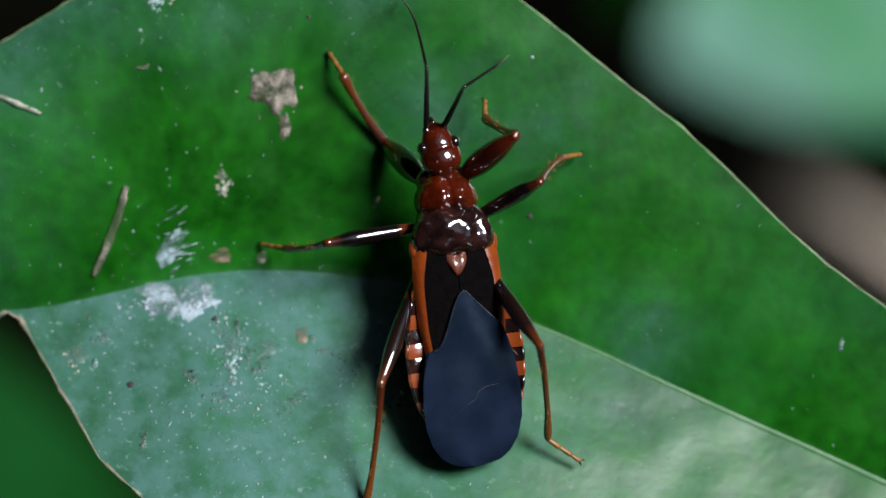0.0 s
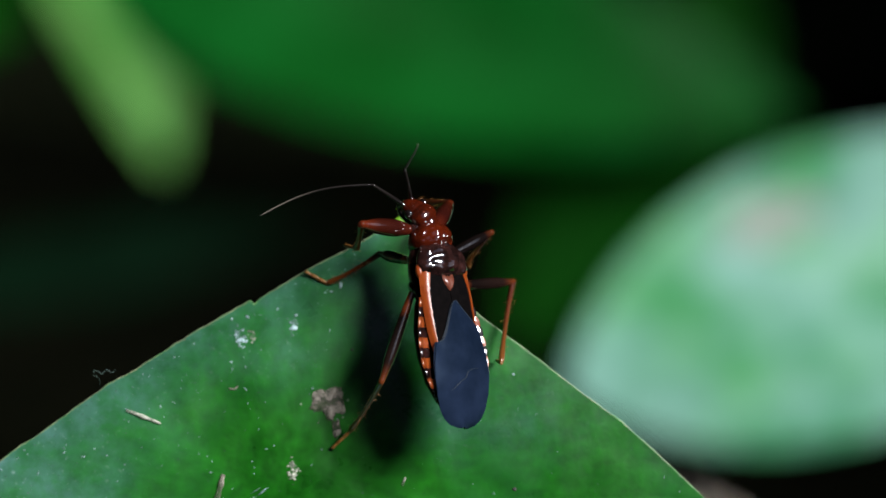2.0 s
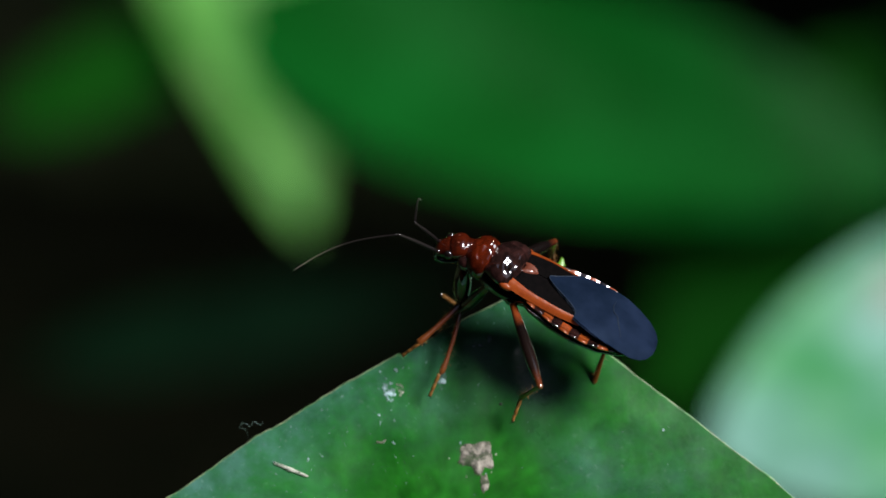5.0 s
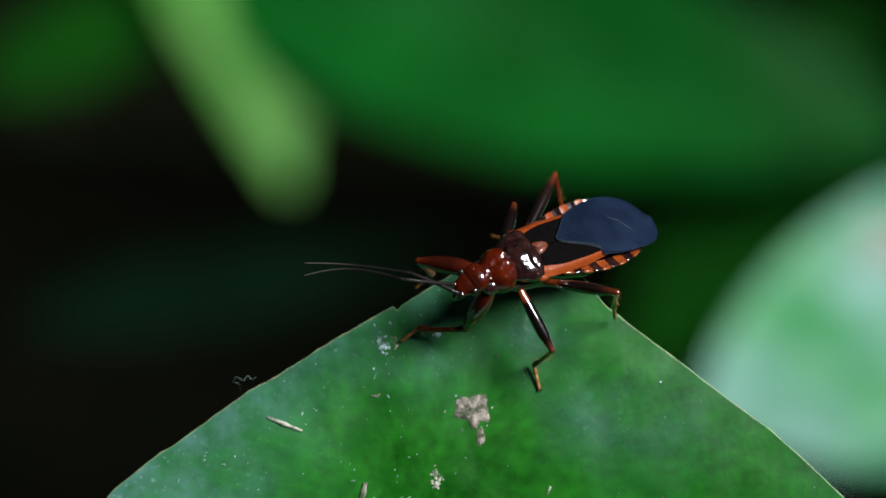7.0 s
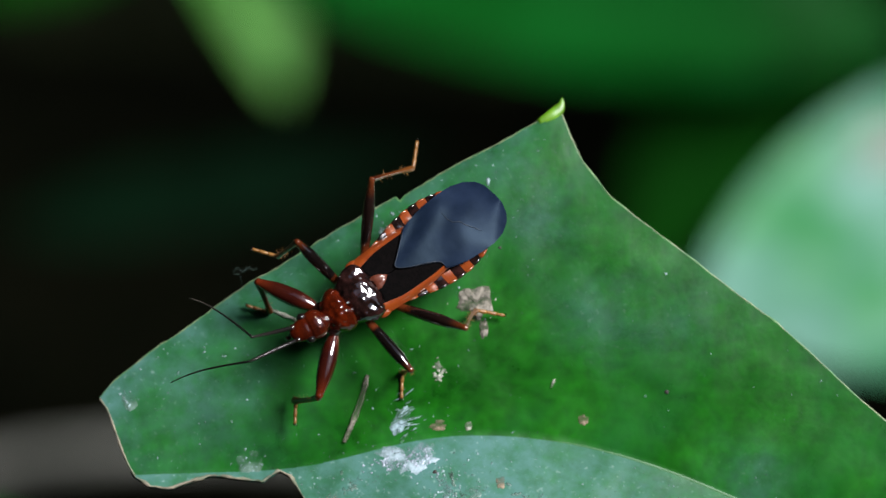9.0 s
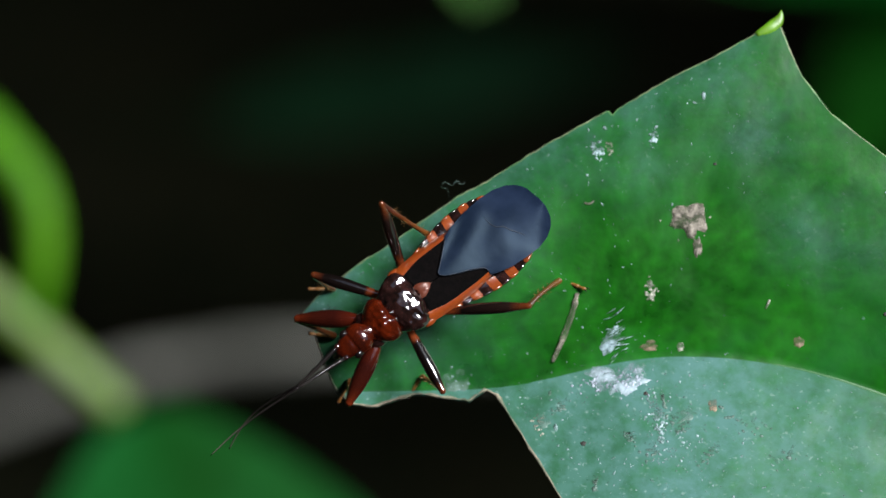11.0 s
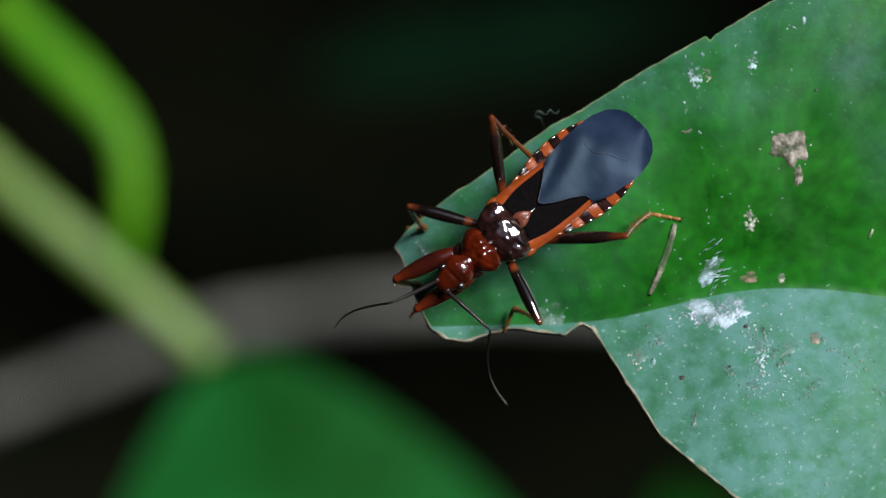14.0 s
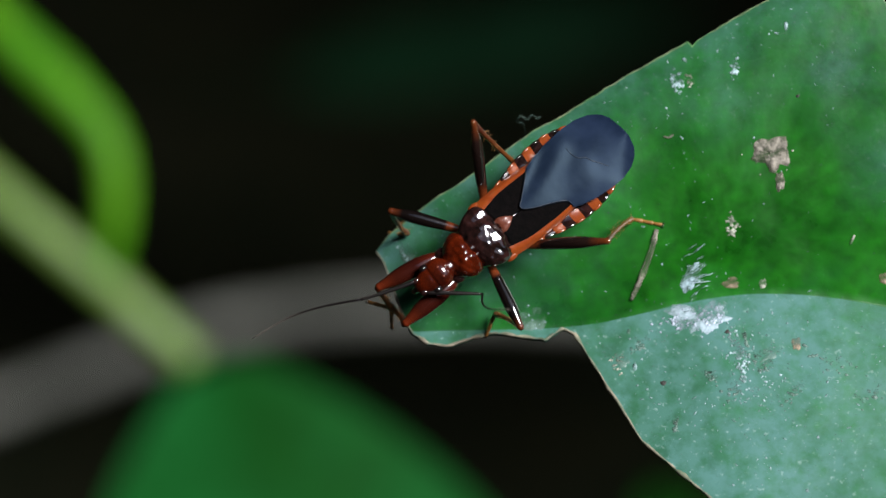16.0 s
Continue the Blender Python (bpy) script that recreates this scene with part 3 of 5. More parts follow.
    # a stray wavy silk thread at the upper edge
    x0, y0 = -9.1, 6.4
    line = smooth_line([(0, 0, -0.1), (-0.15, 0.7, 0.3), (-0.45, 0.75, 0.5), (-0.25, 1.05, 0.6), (0.1, 0.85, 0.55), (0.35, 1.1, 0.6), (0.6, 0.9, 0.5), (0.8, 1.05, 0.5)], 5)
    tagged(part("silk_thread", tube(line, [0.010] * len(line), n=5), haze_film, None, m=on_leaf(x0, y0)), "fine curled pale silk thread on the leaf edge", "thread")
    crust("lichen_patch", -0.8, -0.8, 0.95, 0.36, 0.010, lichen_film, "pale silky smear beside the midrib", 57.0, 62, 0.4)
    # fine silky hairs beside the midrib
    bm = bmesh.new()
    rnd = random.Random(5)
    for k in range(34):
        x, y = -0.85 + rnd.gauss(0, 0.26), -0.85 + rnd.gauss(0, 0.55)
        dx, dy = rnd.uniform(0.3, 0.75), rnd.uniform(0.05, 0.45)
        line = [(x + dx * f + 0.85, y + dy * f + 0.85, leaf_height(x + dx * f, y + dy * f) - leaf_height(-0.85, -0.85) + 0.02 + 0.12 * math.sin(math.pi * f)) for f in (0, 0.33, 0.66, 1)]
        tube(line, [0.014, 0.02, 0.02, 0.008], n=5, bm=bm)
    tagged(part("silk_tuft", bm, lichen, None, m=on_leaf(-0.85, -0.85)), "tuft of fine white silky hairs on the leaf", "silk", kind="stuff")
    # white dust grains, countless
    bm = bmesh.new()
    for k in range(2600):
        x, y = rnd.uniform(-15, 26), rnd.uniform(-13, 14)
        if k % 3 == 0:
            x, y = rnd.gauss(0, 4.5), rnd.gauss(-6, 3.2)
        elif k % 3 == 1:
            x = rnd.uniform(-15, 8)
            y = np.interp(x, UP_X, UP_Y) - abs(rnd.gauss(0, 4.0)) - 0.3
        lo, hi = np.interp(x, LOW_X, LOW_Y), np.interp(x, UP_X, UP_Y)
        if not lo + 0.3 < y < hi - 0.3:
            continue
        r = min(0.12, 0.015 * math.exp(rnd.gauss(0, 0.62)))
        z = leaf_height(x, y)
        ang, ln = rnd.uniform(0, 3.14), rnd.choice((1, 1, 1, 1.6, 3.0))
        ring0, ring1 = [], []
        for i in range(6):
            a = math.pi * i / 3
            px, py = r * ln * math.cos(a) * rnd.uniform(0.7, 1.2), r * math.sin(a) * rnd.uniform(0.7, 1.2)
            gx, gy = px * math.cos(ang) - py * math.sin(ang), px * math.sin(ang) + py * math.cos(ang)
            ring0.append((x + gx, y + gy, z - 0.01))
            ring1.append((x + gx * 0.6, y + gy * 0.6, z + r * 0.3))
        bridge(bm, (ring0, ring1))
    for k in range(420):
        x, y = rnd.uniform(-6, 14), rnd.uniform(-14, -3)
        if not np.interp(x, LOW_X, LOW_Y) + 0.2 < y < np.interp(x, RIB_X, RIB_Y) - 0.2:
            continue
        r, z = 0.028 * math.exp(rnd.gauss(0, 0.45)), leaf_height(x, y)
        ring0 = [(x + r * rnd.uniform(0.7, 1.3) * math.cos(a), y + r * rnd.uniform(0.7, 1.6) * math.sin(a), z - 0.01) for a in np.arange(0, 6.2, 1.05)]
        bridge(bm, (ring0, [(x + (q[0] - x) * 0.6, y + (q[1] - y) * 0.6, z + r * 0.3) for q in ring0]))
    tagged(part("dust_grains", bm, lichen, None, m=LEAF), "scattered pale dust grains on the green leaf", "dust", kind="stuff")


build_marks()


# ---- other plants round the leaf ----
def far_leaf(name, label, base, tip, width, normal, cup, droop, material, group="", wave=0.0, blunt=0.75, thick=0.4, stalk=True, blotch=None):
    """A whole leaf from its base to its tip (leaf space, millimetres), facing along normal."""
    base, tip = Vector(base), Vector(tip)
    x = (tip - base).normalized()
    y = Vector(normal).cross(x).normalized()
    z = x.cross(y)
    m = Matrix((x, y, z)).transposed().to_4x4()
    m.translation = base
    length = (tip - base).length
    m.translation *= MM
    ob = empty(name, LEAF @ m, label, "leaf", group)
    cols, rows = 40, 21
    pts, spine = [], []
    for c in range(cols):
        u = c / (cols - 1)
        half = width / 2 * max(0.004, math.sin(math.pi * min(1, 0.02 + 0.98 * u) ** blunt)) ** 0.75
        for r in range(rows):
            v = 2 * r / (rows - 1) - 1
            yy = v * half
            zz = cup * abs(v) ** 1.5 * half - droop * length * u * u + wave * half * math.sin(9 * u + 2 * v)
            pts.append((u * length, yy, zz))
        spine.append((u * length, 0, -droop * length * u * u - 0.4 - 0.006 * width + wave * half * math.sin(9 * u)))
    part("blade", sheet(pts, cols, rows, thick), material, ob)
    part("midrib", tube(spine, [width * (0.012 - 0.009 * i / cols) for i in range(cols)], n=8), material, ob)
    if blotch:
        bm = bmesh.new()
        rings = []
        for f in (0.05, 0.4, 0.75, 1.0):
            rings.append([])
            for k in range(20):
                a = 2 * math.pi * k / 20
                q = f * (1 + 0.4 * noise.noise((2 * math.cos(a), 2 * math.sin(a), 4)))
                px, py = blotch[0] * length + 7.5 * q * math.cos(a), blotch[1] * width / 2 + 3.6 * q * math.sin(a)
                u = px / length
                half = width / 2 * max(0.004, math.sin(math.pi * (0.02 + 0.98 * u) ** blunt)) ** 0.75
                v = py / half
                rings[-1].append((px, py, 0.25 + cup * abs(v) ** 1.5 * half - droop * length * u * u + wave * half * math.sin(9 * u + 2 * v)))
        bridge(bm, rings, caps=False)
        part("blotch", bm, blotch_pink, ob, "pale pinkish dry blotch on the leaf")
    if not stalk:
        return ob
    line = smooth_line([(0, 0, -0.4), (-length * 0.12, length * 0.02, -length * 0.02), (-length * 0.25, length * 0.05, -length * 0.08)])
    part("petiole", tube(line, [width * 0.024] * len(line), n=8), stem_lime if material is far_lime else material, ob)
    return ob


def rod(name, label, category, points, radii, material, knobs=0.0, piece="stalk", nodes=(0.35, 0.7)):
    line = smooth_line(points, 8)
    o = Vector(points[0])
    n = len(line)
    rr = [np.interp(i / (n - 1), np.linspace(0, 1, len(radii)), radii) * (1 + knobs * noise.noise((i * 0.35, o.x, 0))) for i in range(n)]
    ob = empty(name, at(*o), label, category)
    part(piece, tube([p - o for p in line], rr, n=14), material, ob)
    for k in nodes:
        i = min(n - 2, int(k * n))
        d = (line[i + 1] - line[i]).normalized()
        part("node", tube([line[i] - o + d * s * rr[i] for s in (-0.5, -0.2, 0.2, 0.5)], [rr[i] * f for f in (1.0, 1.10, 1.10, 1.0)], n=14), material, ob)
    return ob


def build_plants():
    far_leaf("leaf", "broad pale green leaf with a bluish sheen painted in, out of focus", (130, 53, -300), (36.5, 24, -300), 45, (0.05, 0.38, 0.92), 0.06, 0.02, far_cyan, wave=0.05, blunt=1.4, blotch=(0.636, -0.60))
    rod("twig", "pinkish-brown bare twig behind the leaf", "twig", ((52.5, 10, -330), (56.5, 7.4, -330), (68, 0, -332), (95, -19, -340)), (2.7, 2.1, 1.9, 2.2), bark_pink, 0.25, "wood", (0.2, 0.6))
    far_leaf("leaf", "very large dark green leaf with a blue sheen", (-76, 214, -1000), (164, 156, -1000), 82, (0.02, 0.20, 0.98), 0.10, 0.02, far_green, wave=0.05, blunt=0.85)
    far_leaf("leaf", "deep green hanging leaf, shade put into its colour", (150, 205, -1040), (68, 80, -1040), 62, (0.10, 0.05, 1.0), 0.05, 0.03, far_shade_deep, wave=0.04)
    far_leaf("leaf", "bright yellow-green young leaf hanging tip down", (-107, 362, -1000), (-47, 141, -1000), 76, (0.30, 0.25, 0.92), 0.20, 0.01, far_lime, blunt=0.62)
    far_leaf("leaf", "dull green leaf, deep shade put into its colour", (-150, 180, -1000), (-55, 221, -1000), 30, (-0.05, -0.1, 1.0), 0.05, 0.03, far_shade_deep)
    far_leaf("leaf", "narrow green leaf lying level, shade put into its colour", (-140, 104, -1050), (10, 128, -1050), 28, (0.0, -0.1, 1.0), 0.05, 0.02, far_shade_dim)
    rod("plant_stem", "thick pale yellow-green plant stem", "stem", ((-89.1, 27.9, -202.0), (-75.7, 15.4, -200.0), (-64.4, 5.9, -200.0), (-54.6, -2.8, -200.0)), (1.90, 1.95, 2.00, 1.80), stem_lime, 0.06)
    far_leaf("leaf", "broad deep green leaf at the end of a stem", (-52.7, -3.3, -203.0), (-26.5, -92.8, -200.0), 58, (0.02, 0.05, 1.0), 0.02, 0.04, stem_leaf, wave=0.03, blunt=0.97, stalk=False)
    rod("young_shoot", "arched bright lime-green young shoot", "shoot", ((-64.2, 6.2, -200.0), (-62.9, 11.3, -198.0), (-62.6, 16.5, -197.5), (-64.0, 21.7, -197.5), (-68.2, 26.6, -198.0), (-72.9, 31.1, -198.5), (-77.8, 36.4, -199.0)), (1.13, 1.42, 1.62, 1.85, 2.25, 2.35, 1.90), shoot_green)
    rod("branch", "weathered grey-brown branch among dark undergrowth", "branch", ((-200, -28, -560), (-158, -11.5, -560), (-137, -3.5, -560), (-126, 0.6, -560), (-114, 5.0, -560), (-102, 8.2, -560), (-89, 10.2, -560), (-76, 11.7, -560), (-45, 12.5, -562), (30, 8, -570)), (3.0, 2.9, 3.1, 3.2, 3.0), bark_grey, 0.15, "wood", (0.3, 0.55, 0.8))
    far_leaf("leaf", "green leaf among dark undergrowth, shade put into its colour", (12, -100, -480), (-9, -24, -480), 46, (-0.05, 0.0, 1.0), 0.05, 0.03, far_shade_deep)


build_plants()

# ---- the assassin bug: x forward, y to its left, millimetres from the body's middle ----
BODY = [
    (0, 10.42, -1.79, 3.73, 96.49, -0.61, 9.08),
    (0.5, 9.47, 0.4, 3.28, 92.1, -12.46, 17.01),
    (1, 9.59, 5.16, 4.35, 90.95, 0.31, 25.11),
    (1.5, 9.26, 10.41, 4.62, 98.18, 9.16, 38.45),
    (2, 9.41, 10.88, 5.15, 97.74, 6.22, 37.51),
    (2.5, 9.17, 12.62, 4.78, 98.47, 4.8, 34.77),
    (3, 8.8, 14.66, 4.69, 116.13, 15.43, 48.65),
    (3.5, 7.14, 15.1, 5.39, 142.82, 4.96, 45.38),
    (4, 6.33, 15.31, 5.82, 148.86, 5.71, 44.47),
    (6.5, 6.88, 12.57, 4.61, 172.92, -23.43, 28.9),
    (7, 7.12, 13.32, 4.02, -159.24, -31.14, 22.08),
    (7.5, 6.68, 12.27, 3.29, -146.5, -35.46, 7.14),
    (8, 4.85, 9.48, 3.33, -134.78, -24.97, -0.16),
    (8.2, 3.29, 8.65, 3.34, -139.78, -13.23, 2.74),
    (8.5, 1.41, 7.71, 3.43, -140.7, -12.37, 2.37),
    (8.7, 0.22, 7.18, 3.48, -142.16, -11.01, 1.78),
    (8.9, -0.93, 6.7, 3.53, -144.1, -9.2, 1),
    (9.1, -2.05, 6.26, 3.57, -146.34, -7.11, 0.1),
    (9.3, -3.14, 5.84, 3.62, -148.71, -4.9, -0.85),
    (9.5, -4.21, 5.41, 3.66, -151.04, -2.73, -1.79),
    (9.7, -5.28, 4.95, 3.7, -153.15, -0.76, -2.64),
    (9.9, -6.34, 4.45, 3.74, -154.87, 0.84, -3.33),
    (10.1, -7.41, 3.88, 3.78, -156.03, 1.93, -3.79),
    (10.3, -8.5, 3.23, 3.81, -156.46, 2.32, -3.97),
    (10.5, -10.47, 1.8, 3.72, -152.53, -1.57, 2.08),
    (11, -10.14, 1.85, 3.42, -142.66, -11.93, -0.83),
    (11.5, -9.85, 1.98, 3.36, -142.07, -11.25, -2.48),
    (12.5, -9.85, 1.98, 3.36, -142.07, -11.25, -2.48),
    (13.5, -9.85, 1.98, 3.36, -142.07, -11.25, -2.48),
    (14.5, -9.85, 1.98, 3.36, -142.07, -11.25, -2.48),
    (16, -9.85, 1.98, 3.36, -142.07, -11.25, -2.48),
]
HEAD = [
    (0, 1.99, 0.21, -0.02),
    (0.5, 1.97, -0.12, -0.33),
    (1, 1.75, 0.03, -0.96),
    (1.5, 1.52, 0.13, -1.29),
    (2, 1.48, 0.81, -1.07),
    (2.5, 1.2, 0.96, -1.27),
    (3, 1.35, 0.18, -1.47),
    (3.5, 1.07, -0.11, -1.68),
    (4, 1.3, 0.48, -1.44),
    (6.5, 1.74, 0.19, -0.97),
    (7, 1.65, 0.04, -1.13),
    (7.5, 1.57, 0.12, -1.23),
    (8, 1.79, -0.27, -0.84),
    (8.2, 1.92, -0.35, -0.45),
    (10.3, 1.99, -0.12, 0.15),
    (10.5, 2, -0.04, 0.03),
    (11, 1.97, 0.05, -0.33),
    (11.5, 1.78, 0.86, -0.3),
    (12, 1.85, 0.68, -0.32),
    (12.5, 1.91, 0.49, -0.33),
    (13.5, 1.96, 0.21, -0.33),
    (14.5, 1.96, 0.19, -0.32),
    (15.5, 1.97, 0.02, -0.33),
    (15.75, 1.97, -0.02, -0.33),
    (16, 1.97, -0.07, -0.33),
]
FORE_LEFT = [
    (0, 5.4, 1.63, -3.51, 8.2, 3.05, -2.93, 9.18, 3.38, -3.94),
    (0.5, 3.46, 0.6, -4.05, 5.46, 2.13, -2.08, 6.32, 2.79, -3.06),
    (1, 5.62, 0.46, -3.33, 8.02, 1.6, -5.29, 6.98, 2.45, -4.75),
    (1.5, 5.46, 1.6, -3.21, 3.62, -0.37, -4.91, 4.65, 0.54, -5.39),
    (2, 3.87, 4.28, -0.34, 3.26, 2.71, -3.07, 3.82, 2.43, -4.38),
    (2.5, 4.32, 2.16, -3.71, 2.81, -0.06, -5.45, 4.09, 0.6, -5.65),
    (3, 5.68, 0.93, -3.43, 3.58, 3.31, -3.77, 4.03, 4.1, -4.91),
    (3.5, 3.2, 1.93, -3.85, 2.75, -0.1, -6.28, 2.94, 1.18, -6.94),
    (4, 2.65, -0.38, -3.68, 2.93, 2.71, -2.92, 3.33, 2.39, -4.27),
    (6.5, 3.53, 0.79, -4.1, 4.17, -0.23, -7.07, 4.81, 0.6, -8.05),
    (7, 3.79, 0.55, -4.08, 4.78, -1.56, -6.29, 5.47, -1.72, -7.54),
    (7.5, 5.02, 2.04, -3.56, 4.86, 0.68, -6.43, 5.6, 1.08, -7.61),
    (8, 4.78, 1.44, -3.69, 6.73, 1.09, -6.34, 8.04, 0.7, -5.86),
    (8.2, 6.17, 2.99, -0.18, 6.16, 2.47, -3.31, 6.34, 1.91, -4.63),
    (8.5, 5.78, 3.41, -1.44, 5.98, 2.22, -4.4, 6.85, 3.37, -4.58),
    (8.7, 4.93, 3.95, -1.31, 4.8, 2.25, -4.02, 5.67, 3.4, -4.19),
    (8.9, 5.94, 3.39, -0.04, 6.32, 2.29, -3.02, 7.18, 3.44, -3.19),
    (9.1, 6.43, 2.84, -1.11, 7.5, 2.3, -4.08, 8.37, 3.45, -4.25),
    (9.3, 5.96, 3.41, -0.66, 6.3, 2.32, -3.64, 7.17, 3.47, -3.82),
    (9.5, 5.17, 3.94, -0.56, 5.06, 2.33, -3.32, 5.92, 3.48, -3.49),
    (9.7, 5.76, 3.23, 0.88, 6.41, 2.28, -2.11, 7.27, 3.43, -2.28),
    (9.9, 6.45, 2.88, -0.19, 7.71, 2.33, -3.08, 8.57, 3.49, -3.2),
    (10.1, 5.96, 3.37, 0.01, 6.42, 2.33, -2.98, 7.29, 3.49, -3.09),
    (10.3, 6.19, 2.93, -0.56, 8.16, 2.55, -3.14, 8.89, 2.61, -4.39),
    (10.5, 6, 3.04, -1.04, 5.57, 1.48, -3.72, 6.58, 2.34, -4.31),
    (11, 6.54, 2.24, -1.64, 5.38, 1.26, -4.44, 6.64, 1.82, -4.88),
    (11.5, 3.99, 2.1, -4, 5.84, 1.69, -1.74, 5.55, 1.64, -3.24),
    (12.5, 6.49, 0.87, -2.64, 6.66, 0.66, -5.82, 7.61, 1.13, -4.83),
    (13.5, 7.08, 0.3, -1.32, 5.81, -0.11, -4.23, 7.14, 0.23, -4.7),
    (14.5, 7.12, 0.29, -1.24, 6, 0.14, -4.23, 7.24, 0.42, -4.93),
    (16, 7.18, 0.9, -1.02, 6.79, -0.24, -3.98, 7.29, 0.62, -5.03),
]
FORE_RIGHT = [
    (0, 4.86, -2.45, 2.07, 5.9, -1.94, -1.1, 6.78, -2.36, -2.25),
    (0.5, 6.29, -1.52, 1.75, 7.68, -1.38, -1.13, 8.1, -1.62, -2.5),
    (1, 5.73, -2.94, -2.34, 8.17, -3.62, -4.29, 8.69, -4.15, -5.54),
    (1.5, 5.78, -3.42, -1.38, 6.62, -4.29, -4.34, 5.72, -5.14, -3.59),
    (2, 5.52, -3.4, -1.92, 6.43, -3.73, -4.97, 5.59, -4.91, -4.92),
    (2.5, 4.8, -3.68, -2.12, 5.12, -4.06, -5.28, 5.41, -5.25, -4.51),
    (3, 4.02, -0.87, -4.07, 2.97, -3.51, -5.55, 3.25, -2.18, -6.06),
    (3.5, 2.42, -0.85, -3.89, 3.56, -2, -6.65, 3.74, -3.43, -6.84),
    (4, 4.06, -0.87, -4.06, 3.6, -2.16, -6.96, 4.24, -3.41, -7.28),
    (6.5, 3.06, -0.89, -4.05, 2.54, -2.66, -6.66, 3.53, -1.61, -6.58),
    (7, 5.05, -3.36, -2.45, 2.99, -3.66, -4.88, 3.66, -3.82, -6.16),
    (7.5, 3.82, -4.13, -1.59, 2.81, -3.48, -4.55, 2.5, -3.93, -5.89),
    (8, 5.4, -3.22, -1.82, 4.76, -2.04, -4.71, 5.6, -1.52, -5.77),
    (8.2, 4.49, -3.39, -2.64, 6.57, -4.91, -4.61, 7.73, -5.44, -3.92),
    (8.5, 5.92, -3.42, -0.08, 6.28, -2.32, -3.06, 7.14, -3.47, -3.23),
    (8.7, 6.34, -2.89, -1.33, 7.35, -2.36, -4.32, 8.21, -3.51, -4.49),
    (8.9, 5.87, -3.44, -1.03, 6.16, -2.33, -4.01, 7.02, -3.48, -4.18),
    (9.1, 5.05, -3.95, -1.06, 4.94, -2.3, -3.8, 5.8, -3.45, -3.97),
    (9.3, 5.94, -3.36, 0.14, 6.37, -2.29, -2.85, 7.23, -3.45, -3.02),
    (9.5, 6.47, -2.76, -1.17, 7.62, -2.25, -4.11, 8.49, -3.4, -4.28),
    (9.7, 6.02, -3.3, -1.05, 6.38, -2.23, -4.04, 7.24, -3.38, -4.21),
    (9.9, 5.12, -3.78, 0.58, 5.1, -2.31, -2.26, 5.96, -3.47, -2.44),
    (10.1, 5.12, -2.96, 1.85, 6.35, -2.4, -1.05, 7.21, -3.55, -1.22),
    (10.3, 5.17, -3.55, 1.04, 6.8, -3.42, -1.71, 7.33, -4.55, -2.45),
    (10.5, 6.72, -1.24, -2.2, 7.47, -0.37, -5.18, 7.05, -1.63, -4.6),
    (11, 5.94, -2.77, -2.03, 4.62, -1.06, -4.34, 5.66, -2.05, -4.52),
    (11.5, 4.37, -1.97, -3.99, 5.68, -0.03, -2.21, 6.15, 0.31, -3.6),
    (12.5, 7.17, -1.02, -1.08, 6.83, 0.29, -3.98, 7.39, -0.74, -4.82),
    (13.5, 7.01, -1.33, -1.39, 5.96, -0.61, -4.32, 7.19, -1.07, -4.94),
    (14.5, 6.87, -1.75, -1.53, 5.49, -0.74, -4.23, 6.12, -1.99, -4.61),
    (16, 7.11, -1.35, -1.06, 6.78, -0.25, -4.05, 7.5, -1.31, -4.73),
]
